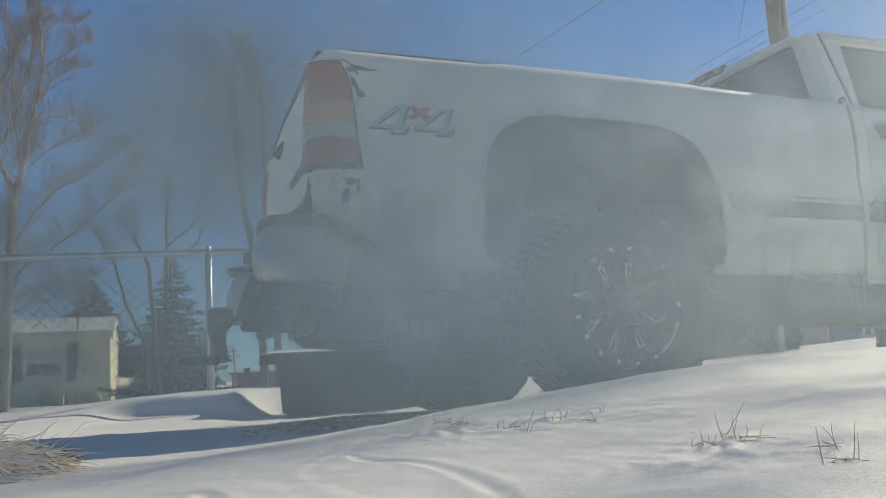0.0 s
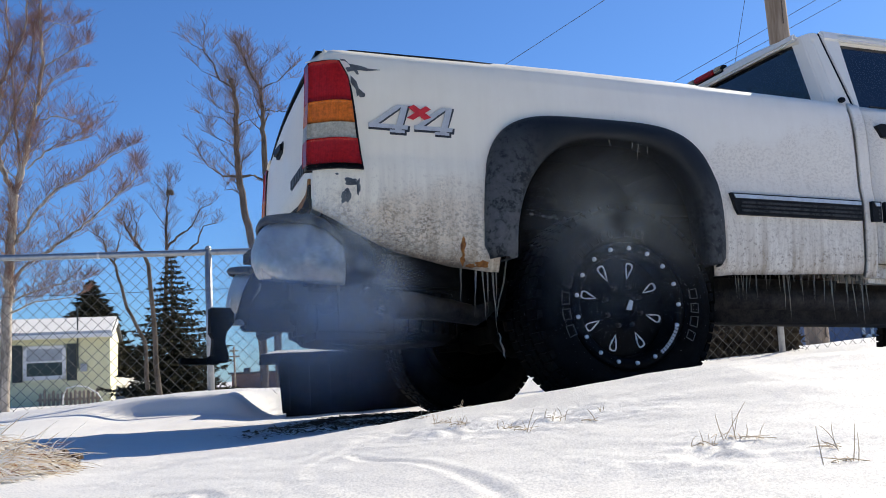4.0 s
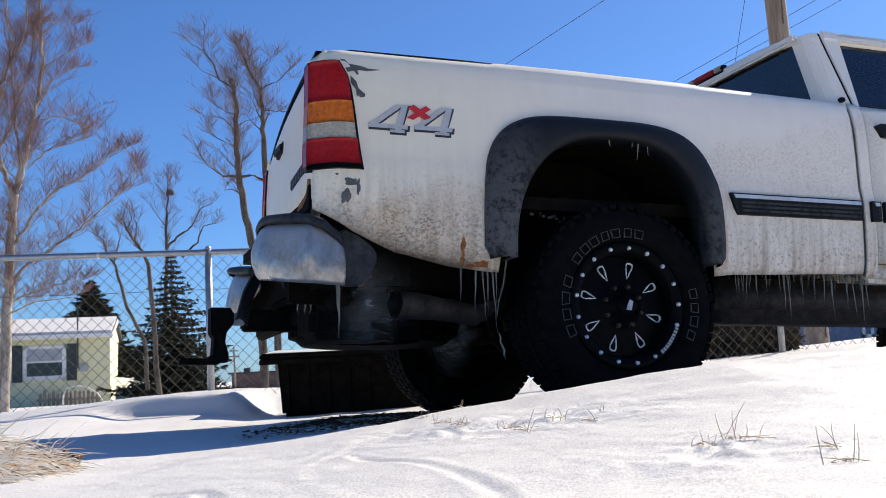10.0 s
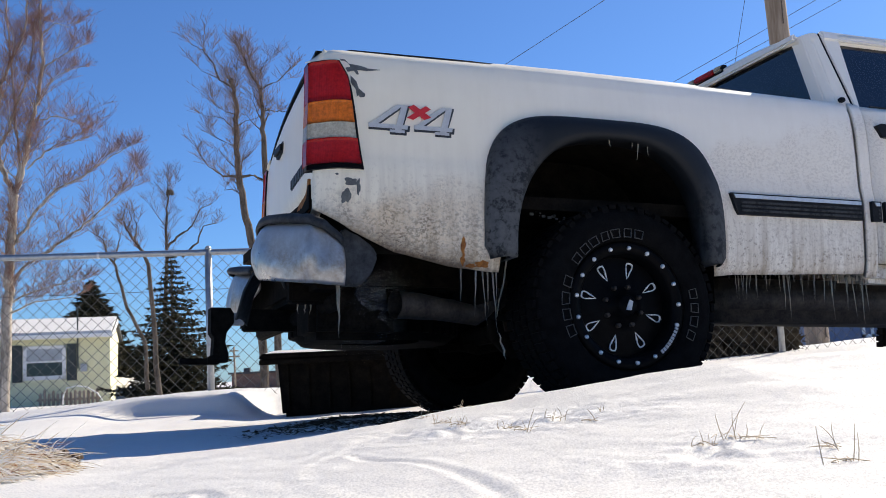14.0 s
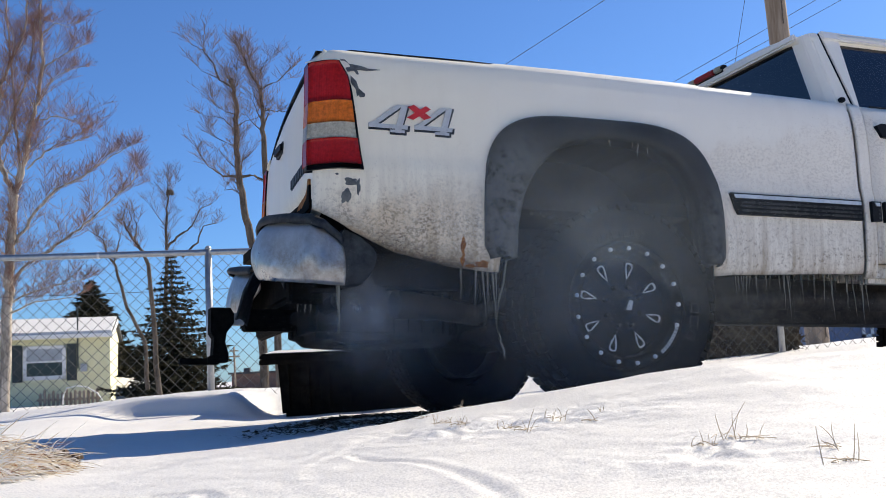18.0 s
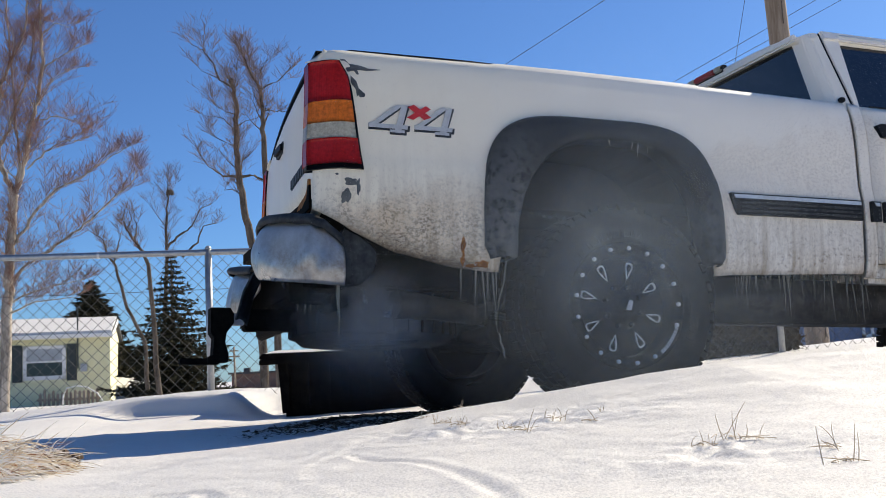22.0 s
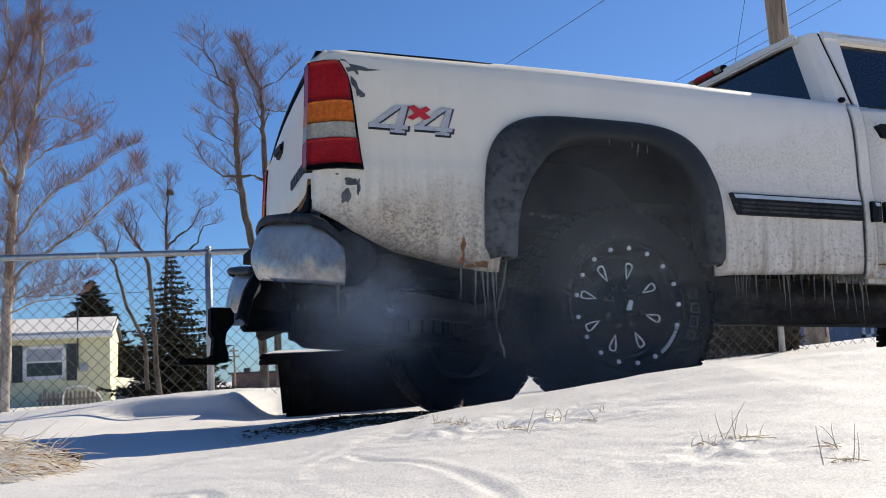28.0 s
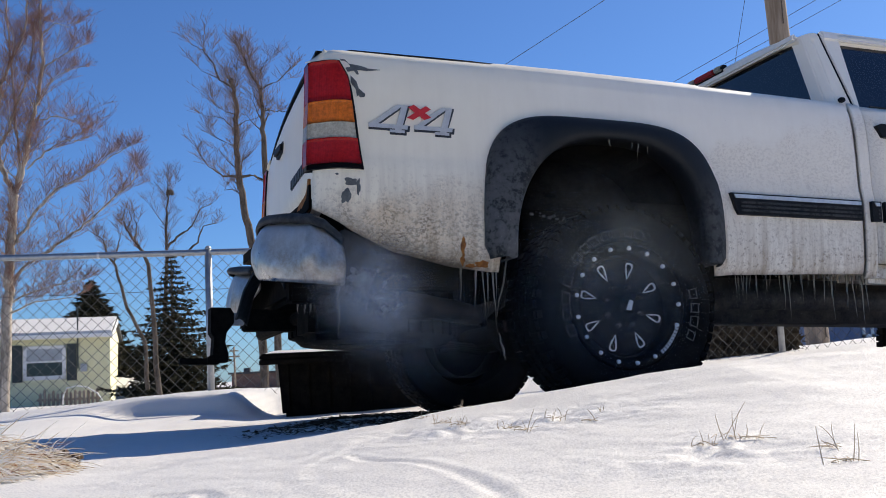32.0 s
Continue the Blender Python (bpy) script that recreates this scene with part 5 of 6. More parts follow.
def bare_tree(label, depth, guides, seed, mats, limb_len, limbs_per_m=2.2, first=0.25, rise=0.8, spread=0.6, twig_len=0.4, bushy=1.0):
    """A bare tree: stems along guides of (x, z, radius), then limbs, branches and fine twigs."""
    rnd = random.Random(seed)
    base = (guides[0][0][0], depth, 0)
    t = thing("bare_tree", label, "tree", pose(*base))
    wood_v, wood_f, tw_v, tw_f = [], [], [], []

    def sweep(pts, rads, n, V, F):
        prev = None
        for k, p in enumerate(pts):
            d = (pts[min(k + 1, len(pts) - 1)] - pts[max(k - 1, 0)])
            d = d.normalized() if d.length > 1e-6 else Vector((0, 0, 1))
            ref = Vector((1, 0, 0)) if abs(d.x) < 0.8 else Vector((0, 1, 0))
            u = d.cross(ref).normalized()
            w = d.cross(u)
            b = len(V)
            for q in range(n):
                a = 2 * math.pi * q / n
                V.append(p + (u * math.cos(a) + w * math.sin(a)) * rads[k])
            if prev is not None:
                for q in range(n):
                    F.append((prev + q, prev + (q + 1) % n, b + (q + 1) % n, b + q))
            prev = b

    def sprout(pts, rads, level, length):
        """Grows the next level along a finished stem."""
        total = sum((b - a).length for a, b in zip(pts, pts[1:]))
        n = max(2, int({0: total * limbs_per_m, 1: 8 * bushy, 2: 6 * bushy}[level]))
        lo = first if level == 0 else 0.12
        for k in range(n):
            s = min(0.985, lo + (1 - lo) * (k + rnd.random()) / n) * (len(pts) - 1)
            i = int(s)
            pos = pts[i].lerp(pts[i + 1], s - i)
            ax = (pts[i + 1] - pts[i]).normalized()
            az = rnd.uniform(0, 2 * math.pi)
            side = Vector((math.cos(az), math.sin(az), 0))
            nd = (side * spread * rnd.uniform(0.6, 1.4) + ax * rise * (1.0 if level == 0 else 0.6) + Vector((0, 0, 0.12))).normalized()
            u = s / (len(pts) - 1)
            ln = {0: limb_len * (1.15 - 0.75 * u), 1: length * 0.5, 2: twig_len}[level] * rnd.uniform(0.55, 1.25)
            grow(pos, nd, ln, max(0.0025, min(0.016, rads[i] * (0.30 if level == 0 else 0.42))), level + 1)

    def grow(p, d, length, r, level):
        steps = 7 if level == 1 else 4 if level == 2 else 3
        pts, rads = [p.copy()], [r]
        q, dirn = p.copy(), d.normalized()
        for k in range(steps):
            dirn = (dirn + Vector((rnd.gauss(0, 0.11), rnd.gauss(0, 0.11), rnd.gauss(0.07, 0.09)))).normalized()
            q = q + dirn * length / steps
            pts.append(q.copy())
            rads.append(max(0.0028 if level > 1 else 0.0038, r * (1 - (k + 1) / steps) ** 0.8))
        if level == 1:
            sweep(pts, rads, 5, wood_v, wood_f)
        else:
            sweep(pts, rads, 3, tw_v, tw_f)
        if level < 3:
            sprout(pts, rads, level, length)
    for g in guides:
        pts, rads = [], []
        for (xa, za, ra), (xb, zb, rb) in zip(g, g[1:]):
            for k in range(4):
                u = k / 4
                pts.append(Vector((xa + (xb - xa) * u - base[0] + rnd.gauss(0, 0.012), rnd.gauss(0, 0.04), za + (zb - za) * u)))
                rads.append((ra + (rb - ra) * u) * (0.82 if mats[0] == "bark" else 0.66))
        pts.append(Vector((g[-1][0] - base[0], 0, g[-1][1])))
        rads.append(g[-1][2])
        sweep(pts, rads, 10, wood_v, wood_f)
        sprout(pts, rads, 0, 0)
    data_part("trunk", wood_v, wood_f, mats[0], t, "", True)
    tw = data_part("twig_growth", tw_v, tw_f, mats[1], t, "fine bare twigs")
    tw["kind"] = "stuff"
    return t


def spruce(name, label, base, height, width, seed, reps=9, clump=1.0):
    rnd = random.Random(seed)
    t = thing(name, label, "tree", pose(*base))
    bm = bmesh.new()
    tube(bm, [(0, 0, -0.3), (0.03, 0, height * 0.5), (0, 0, height)], [0.13, 0.07, 0.012], 8)
    part("trunk", bm, "bark_dark", t, "", True)
    V, F = [], []
    layers = int(height * 6.5)
    for k in range(layers):
        u = (k + 0.5) / layers
        z = height * (0.06 + 0.93 * u)
        rad = width * (1 - u) ** 0.85 * rnd.uniform(0.75, 1.12) + 0.05
        n = max(6, int(14 * (1 - u) + 6))
        for j in range(n):
            a = 2 * math.pi * (j + rnd.random()) / n
            ln = rad * rnd.uniform(0.65, 1.15)
            droop = rnd.uniform(0.15, 0.4)
            segs = max(3, int(ln * 9))
            for s in range(segs):
                q = (s + 0.6) / segs
                c = Vector((math.cos(a) * ln * q, math.sin(a) * ln * q, z - droop * ln * q + 0.10 * ln * q * q * 2))
                for rep in range(reps):
                    d = Vector((math.cos(a) + rnd.gauss(0, 0.7), math.sin(a) + rnd.gauss(0, 0.7), rnd.gauss(-0.1, 0.4))).normalized()
                    sd = d.cross(Vector((rnd.gauss(0, 1), rnd.gauss(0, 1), rnd.gauss(0, 1)))).normalized()
                    sz = rnd.uniform(0.09, 0.2) * (1 - 0.4 * u) * clump
                    w = sz * 0.22
                    b = len(V)
                    V.extend([c - sd * w, c + d * sz, c + sd * w])
                    F.append((b, b + 1, b + 2))
    cr = data_part("crown", V, F, "needles", t, "dark green needled boughs")
    return t


def utility_pole():
    t = thing("utility_pole", "tall weathered wooden utility pole leaning slightly", "utility pole")
    bm = bmesh.new()
    n = 12
    pts = [Vector((5.208 - 0.195 / 5.13 * 1.0 * k * 0.85, 15.0, -0.3 + k * 0.85)) for k in range(n)]
    tube(bm, pts, [0.165 - 0.003 * k for k in range(n)], 18)
    part("shaft", bm, "pole", t, "", True)
    for k in range(9):
        rnd = random.Random(k)
        z = 0.4 + k * 0.9
        bm = bmesh.new()
        x = 5.208 - 0.038 * (z + 0.3) + rnd.uniform(-0.1, 0.1)
        box(bm, x - 0.006, x + 0.006, 14.83, 14.845, z, z + rnd.uniform(0.3, 0.8), 0)
        part("crack", bm, "bark_dark", t)
    # wires
    def wire(a, b, sag, r):
        a, b = Vector(a), Vector(b)
        bm = bmesh.new()
        pts = []
        for k in range(25):
            u = k / 24
            p = a.lerp(b, u)
            p.z -= sag * 4 * u * (1 - u)
            pts.append(p)
        tube(bm, pts, r, 6)
        return part("overhead_cable", bm, "cable", t, "thin overhead cable")
    wire((0.4, 16.0, 4.42), (3.6, 16.0, 6.33), 0.01, 0.0045)
    wire((3.2, 16.0, 4.185), (8.2, 16.0, 6.815), 0.02, 0.004)
    wire((3.3, 16.2, 4.13), (8.6, 16.2, 6.76), 0.02, 0.004)
    wire((4.6, 16.0, 4.54), (4.95, 16.0, 6.04), 0.0, 0.004)
    wire((-9.0, 16.0, 1.64), (0.5, 16.0, 1.57), 0.03, 0.004)


def far_things():
    # low brick building and brush in the distance
    b = thing("low_building", "long low brick building far behind the fence", "building")
    bm = bmesh.new()
    box(bm, -14.2, -2.0, 70, 76, -0.8, 0.62, 0.02)
    part("wall", bm, "brick", b)
    bm = bmesh.new()
    box(bm, -14.4, -1.8, 69.8, 76.2, 0.62, 0.74, 0.02)
    part("roof", bm, "roof", b)
    bm = bmesh.new()
    box(bm, -13.6, -13.2, 71, 71.4, 0.74, 1.0, 0.02)
    part("vent", bm, "roof", b)
    rnd = random.Random(21)
    for x0, x1, y, h, name in ((1.5, 2.75, 8.75, 0.40, "brush"),):
        V, F = [], []
        for k in range(7000):
            x, yy = rnd.uniform(x0, x1), y + rnd.uniform(-0.5, 0.5)
            z = ground_z(x, yy) + abs(rnd.gauss(0, 0.5)) * h
            d = Vector((rnd.gauss(0, 1), rnd.gauss(0, 1), rnd.gauss(0.5, 1))).normalized()
            sd = d.cross(Vector((0.3, 1, 0.2))).normalized()
            sz = rnd.uniform(0.08, 0.26) * h
            c = Vector((x, yy, min(z, ground_z(x, yy) + h)))
            i = len(V)
            V.extend([c - sd * sz * 0.25, c + d * sz, c + sd * sz * 0.25])
            F.append((i, i + 1, i + 2))
        o = data_part(name, V, F, "bush")
        tagged(o, "tangled dark leafless brush beyond the fence", "brush", kind="stuff")

    n = thing("neighbour_house", "low blue-grey house far behind the parked truck", "house")
    bm = bmesh.new()
    box(bm, 7.96, 15.5, 22, 28, -0.8, 2.3, 0.02)
    wall = part("wall", bm, "blue_siding", n)
    bm = bmesh.new()
    prism(bm, [(21.7, 2.3), (28.3, 2.3), (25, 3.4)], 7.67, 15.8, "yz")
    part("roof", bm, "snow", n, "snow-covered roof")
    bm = bmesh.new()
    for x0, x1, z0, z1 in ((8.52, 8.58, 0.45, 1.5), (8.70, 8.76, 0.45, 1.5), (8.52, 8.76, 0.45, 0.52)):
        box(bm, x0, x1, 21.94, 21.99, z0, z1, 0.005)
    part("window_frame", bm, "trim", n, "white window frame")


def bent_branch():
    """A pale branch bowed over in front of the house."""
    t = thing("bent_branch", "pale bare branch bowed over the picket fence", "branch")
    bm = bmesh.new()
    tube(bm, [(-14.80, 41.0, -0.45), (-14.77, 41.0, -0.05), (-14.64, 41.0, 0.22), (-14.27, 41.0, 0.29), (-13.84, 41.0, 0.21), (-13.47, 41.0, -0.02), (-13.24, 41.0, -0.35)], [0.035, 0.034, 0.032, 0.03, 0.028, 0.024, 0.016], 8)
    part("stem", bm, "trim", t, "", True)


def distant_pole():
    t = thing("distant_utility_pole", "thin wooden utility pole with a crossarm far beyond the fence", "utility pole")
    bm = bmesh.new()
    tube(bm, [(-12.37, 62, -0.6), (-12.40, 62, 2.15)], [0.075, 0.055], 8)
    part("shaft", bm, "pole", t, "", True)
    for z, half in ((1.60, 0.34), (1.92, 0.26)):
        bm = bmesh.new()
        box(bm, -12.39 - half, -12.39 + half, 61.9, 61.98, z - 0.035, z + 0.035, 0.01)
        part("crossarm", bm, "pole", t)


def snowy_shed():
    t = thing("shed", "low grey shed with a snow-covered roof behind the yellow house", "shed")
    bm = bmesh.new()
    box(bm, -15.0, -13.05, 47, 49.5, -0.8, 0.12, 0.02)
    part("wall", bm, "blue_siding", t)
    bm = bmesh.new()
    prism(bm, [(46.8, 0.10), (49.7, 0.10), (49.7, 0.24), (48.3, 0.66), (46.8, 0.24)], -15.15, -12.9, "yz")
    part("roof", bm, "snow", t, "snow-covered roof")


def blade(bm, base, tip, bend, w):
    """A thin bent stalk with a triangular section."""
    base, tip = Vector(base), Vector(tip)
    pts = [base.lerp(tip, k / 4) + Vector(bend) * math.sin(math.pi * k / 4) for k in range(5)]
    tube(bm, pts, [w, w * 0.9, w * 0.8, w * 0.6, w * 0.25], 4)


def grass_tufts():
    rnd = random.Random(12)
    spots = [(0.385, 1.50, 4, 0.055), (0.445, 1.25, 3, 0.055), (0.345, 1.47, 4, 0.018), (0.20, 2.1, 5, 0.022), (0.11, 2.05, 5, 0.022), (0.02, 2.2, 6, 0.018), (0.13, 1.98, 2, 0.04), (0.25, 2.0, 1, 0.035), (-0.08, 2.75, 2, 0.035), (0.03, 2.95, 2, 0.03), (-0.02, 2.35, 7, 0.02), (0.46, 1.33, 2, 0.03), (0.41, 1.48, 3, 0.02), (0.30, 2.1, 4, 0.015)]
    for x, y, n, h in spots:
        bm = bmesh.new()
        for k in range(n):
            a = rnd.uniform(0, 2 * math.pi)
            b = (rnd.gauss(0, 0.012), rnd.gauss(0, 0.012), -0.01)
            sp = rnd.uniform(0.1, 0.9) * h
            blade(bm, b, (b[0] + math.cos(a) * sp, b[1] + math.sin(a) * sp, h * rnd.uniform(0.6, 1.15)), (rnd.gauss(0, 0.003), 0, 0.002), rnd.uniform(0.0005, 0.0009))
        for k in range(9):
            a = rnd.uniform(0, 2 * math.pi)
            blade(bm, (rnd.gauss(0, 0.014), rnd.gauss(0, 0.01), 0.001), (rnd.gauss(0, 0.010) + math.cos(a) * rnd.uniform(0.006, 0.020), math.sin(a) * 0.02, rnd.uniform(0.0, 0.009)), (0, 0, 0.001), rnd.uniform(0.0004, 0.0009))
        o = part("grass_tuft", bm, "straw")
        o.matrix_basis = pose(x, y, ground_z(x, y))
        tagged(o, "dry grass stalks poking through snow", "grass", "dry grass tufts")


def dead_clump():
    """Flattened heap of dry grass and leaves in the snow beside the shadow."""
    rnd = random.Random(31)
    c = thing("dead_grass_clump", "frosted heap of flattened dry grass and leaves on snow", "grass", pose(-0.99, 2.22, ground_z(-0.99, 2.22)))
    for name, mat, n, hh in (("dry_straw", "straw", 380, 0.09), ("frosted_straw", "frost", 560, 0.085), ("leaf_mass", "straw_red", 90, 0.05)):
        bm = bmesh.new()
        for k in range(n):
            bx, by = rnd.uniform(-0.22, 0.12), rnd.uniform(-0.16, 0.22)
            hill = max(0, 1 - ((bx + 0.05) / 0.22) ** 2 - (by / 0.26) ** 2)
            a = rnd.gauss(0.1, 1.0)
            ln = rnd.uniform(0.04, 0.13)
            z = hill * hh * rnd.uniform(0.2, 1)
            up = rnd.uniform(-0.5, 0.35) * ln
            if k % 24 == 0:
                up = rnd.uniform(0.5, 0.9) * ln
            blade(bm, (bx, by, z), (bx + math.cos(a) * ln, by + math.sin(a) * ln * 0.6, max(0.0, z + up)), (0, 0, rnd.uniform(0.0, 0.02)), rnd.uniform(0.0008, 0.002))
        part(name, bm, mat, c)["kind"] = "stuff"
    bm = bmesh.new()
    for k in range(160):
        bx, by = rnd.uniform(-0.15, 0.13), rnd.uniform(0.08, 0.30)
        s = rnd.uniform(0.004, 0.012)
        box(bm, -s, s, -s, s, -s * 0.6, s * 0.6, 0, Matrix.Translation((bx, by, 0.004 + 0.025 * rnd.random())) @ Euler((rnd.random() * 3, rnd.random() * 3, rnd.random() * 3)).to_matrix().to_4x4())
    part("soil", bm, "soil", c, "dark soil under the grass")


def debris():
    """Leaves and bare soil melted free behind the truck's wheels."""
    rnd = random.Random(44)
    V, F = [], []
    for k in range(6500):
        y = 3.45 + 1.6 * rnd.random() ** 0.8
        x = rnd.uniform(-0.66, 0.15) + 0.12 * (y - 4) + rnd.gauss(0, 0.04)
        if noise.noise(Vector((x * 3.1, y * 2.3, 1.7))) + 0.25 * (x + 0.6) < -0.05:
            continue
        z = ground_z(x, y) + 0.004 + 0.012 * rnd.random()
        d = Vector((rnd.gauss(0, 1), rnd.gauss(0, 1), rnd.gauss(0, 0.12))).normalized()
        sd = d.cross(Vector((0.1, 0.2, 1))).normalized()
        sz = rnd.uniform(0.008, 0.03)
        b = len(V)
        c = Vector((x, y, z))
        V.extend([c - sd * sz * 0.4, c + d * sz, c + sd * sz * 0.4])
        F.append((b, b + 1, b + 2))
    o = data_part("leaf_litter", V, F, "soil")
    tagged(o, "dark leaf litter and bare soil on snow beneath the truck", "leaf litter", kind="stuff")


M["pane_grey"] = speckled("blind_behind_glass", (0.30, 0.33, 0.36), (0.42, 0.45, 0.48), 2, 0.3)
M["blue_siding"] = speckled("blue_grey_siding", (0.10, 0.15, 0.24), (0.16, 0.21, 0.31), 3, 0.8)
M["frost"] = speckled("frosted_grass", (0.74, 0.70, 0.63), (0.92, 0.90, 0.87), 20, 0.8)
fence()
storage_tote()
house()
picket_fence()
utility_pole()
far_things()
bent_branch()
distant_pole()
snowy_shed()
spruce("spruce_tree", "tall dark green spruce tree beyond the fence", (-7.73, 30, -0.35), 4.25, 1.62, 1, 6, 1.2)
spruce("spruce_tree", "dark green spruce behind the yellow house", (-17.0, 51, -0.3), 5.65, 3.0, 2, 12, 2.2)
spruce("spruce_tree", "dark spruce beside the yellow house's corner", (-15.0, 49, -0.3), 2.5, 1.0, 3, 9, 1.5)
bare_tree("large leafless tree with dense reddish twigs", 24, [
    [(-9.99, -0.26, 0.150), (-9.91, 1.88, 0.142), (-9.87, 2.65, 0.134), (-9.83, 3.29, 0.126), (-9.78, 4.00, 0.118), (-9.75, 4.65, 0.110)],
    [(-9.75, 4.65, 0.085), (-9.60, 4.97, 0.077), (-9.44, 5.62, 0.069), (-9.35, 6.28, 0.061), (-9.19, 6.81, 0.053), (-9.06, 7.74, 0.044), (-9.11, 8.42, 0.036), (-9.11, 9.24, 0.028), (-9.13, 10.06, 0.020)],
    [(-9.75, 4.65, 0.075), (-9.96, 5.12, 0.068), (-10.17, 5.66, 0.061), (-10.12, 6.59, 0.054), (-10.04, 7.25, 0.048), (-9.83, 7.75, 0.041), (-9.54, 8.37, 0.034), (-9.40, 9.25, 0.027), (-9.33, 10.07, 0.020)],
    [(-10.17, 5.66, 0.050), (-9.87, 6.18, 0.042), (-9.70, 6.70, 0.035), (-9.46, 7.36, 0.027), (-9.33, 7.89, 0.020), (-9.24, 8.70, 0.012)],
    [(-9.88, 3.36, 0.050), (-9.55, 3.79, 0.043), (-9.22, 4.30, 0.036), (-8.77, 4.74, 0.029), (-8.12, 5.03, 0.022), (-7.47, 5.46, 0.015), (-7.05, 5.67, 0.008)],
    [(-9.91, 2.49, 0.050), (-9.55, 2.95, 0.044), (-9.10, 3.25, 0.038), (-8.52, 3.61, 0.032), (-8.00, 3.98, 0.026), (-7.48, 4.48, 0.020), (-7.02, 4.78, 0.014), (-6.91, 5.24, 0.008)],
    [(-9.91, 2.14, 0.030), (-9.42, 2.37, 0.023), (-8.78, 2.53, 0.015), (-8.14, 2.63, 0.008)],
    [(-9.94, 1.88, 0.030), (-9.30, 2.17, 0.019), (-8.27, 2.25, 0.008)],
    [(-9.44, 5.23, 0.028), (-9.02, 5.60, 0.021), (-8.63, 5.85, 0.014), (-8.18, 5.83, 0.007)],
    [(-9.28, 6.35, 0.020), (-8.76, 6.45, 0.016), (-8.30, 6.30, 0.011), (-7.91, 6.11, 0.007)],
    [(-9.19, 6.81, 0.022), (-8.82, 7.33, 0.014), (-8.23, 7.57, 0.007)],
    [(-9.07, 7.61, 0.022), (-8.62, 7.86, 0.014), (-8.02, 8.16, 0.007)],
    [(-9.11, 8.29, 0.020), (-8.81, 8.68, 0.014), (-8.42, 8.52, 0.007)],
    [(-9.75, 4.78, 0.040), (-9.62, 5.24, 0.035), (-9.67, 5.90, 0.030), (-9.80, 7.64, 0.025), (-9.93, 9.28, 0.020), (-9.96, 10.10, 0.015)],
], 4, ("bark", "twig"), 0.95, 6.0, 0.10, 0.8, 0.6, 0.26, 1.0)
bare_tree("tall slender leafless tree leaning over the fence", 24, [
    [(-4.12, -0.17, 0.150), (-4.26, 2.89, 0.139), (-4.40, 3.67, 0.128), (-4.53, 4.46, 0.116), (-4.62, 5.12, 0.105), (-4.63, 5.65, 0.094), (-4.59, 6.32, 0.082), (-4.64, 6.85, 0.071), (-4.71, 7.10, 0.060)],
    [(-4.65, 6.92, 0.045), (-4.98, 7.11, 0.036), (-5.13, 7.55, 0.027), (-5.33, 7.83, 0.019), (-5.62, 8.00, 0.010)],
    [(-4.60, 5.85, 0.025), (-4.91, 6.20, 0.016), (-5.34, 6.29, 0.007)],
    [(-5.00, 7.16, 0.020), (-5.41, 7.36, 0.007)],
    [(-4.52, 4.82, 0.050), (-4.95, 4.85, 0.036), (-5.27, 5.09, 0.022), (-5.49, 5.43, 0.008)],
    [(-4.52, 4.82, 0.050), (-4.24, 4.83, 0.040), (-4.07, 4.73, 0.030)],
    [(-4.57, 4.44, 0.018), (-4.76, 4.55, 0.015), (-4.92, 4.53, 0.012)],
    [(-3.78, -0.06, 0.130), (-3.88, 2.87, 0.115), (-3.97, 5.16, 0.101), (-4.01, 5.89, 0.086), (-4.00, 6.42, 0.071), (-4.06, 6.89, 0.056), (-4.23, 7.23, 0.042), (-4.42, 7.65, 0.027), (-4.48, 7.89, 0.012)],
    [(-4.05, 6.85, 0.030), (-3.65, 7.00, 0.019), (-3.31, 7.35, 0.009)],
    [(-4.08, 7.03, 0.020), (-4.01, 7.29, 0.014), (-3.86, 7.55, 0.007)],
    [(-4.00, 6.34, 0.025), (-3.67, 6.32, 0.017), (-3.44, 6.29, 0.009)],
    [(-4.61, 6.25, 0.020), (-4.91, 6.40, 0.014), (-5.23, 6.61, 0.007)],
    [(-4.61, 5.52, 0.025), (-4.93, 5.67, 0.016), (-5.44, 5.96, 0.007)],
    [(-4.61, 5.98, 0.020), (-4.40, 6.11, 0.014), (-4.07, 6.22, 0.007)],
    [(-4.63, 6.78, 0.020), (-4.76, 7.26, 0.014), (-4.55, 7.52, 0.007)],
], 9, ("bark_dark", "twig_dark"), 0.85, 3.6, 0.35, 0.8, 0.6, 0.26, 0.9)
bare_tree("leafless tree with a dark nest in its crown", 33, [
    [(-8.92, -0.14, 0.130), (-8.76, 1.58, 0.110), (-8.68, 2.98, 0.091), (-8.62, 4.40, 0.071), (-8.59, 5.47, 0.051), (-8.56, 6.18, 0.032), (-8.54, 6.76, 0.012)],
    [(-8.59, 4.45, 0.060), (-8.17, 4.82, 0.048), (-7.81, 5.07, 0.035), (-7.59, 5.56, 0.022), (-7.16, 5.76, 0.010)],
    [(-8.15, 4.11, 0.060), (-7.65, 4.53, 0.043), (-7.46, 5.05, 0.027), (-7.02, 5.12, 0.010)],
    [(-8.56, 6.04, 0.020), (-8.77, 6.28, 0.014), (-8.99, 6.53, 0.008)],
    [(-8.55, 6.36, 0.018), (-8.32, 6.44, 0.013), (-8.14, 6.56, 0.008)],
    [(-8.61, 5.07, 0.025), (-8.87, 5.39, 0.017), (-9.13, 5.89, 0.008)],
], 15, ("bark_dark", "twig_dark"), 0.85, 3.2, 0.4, 0.8, 0.6, 0.25, 0.8)
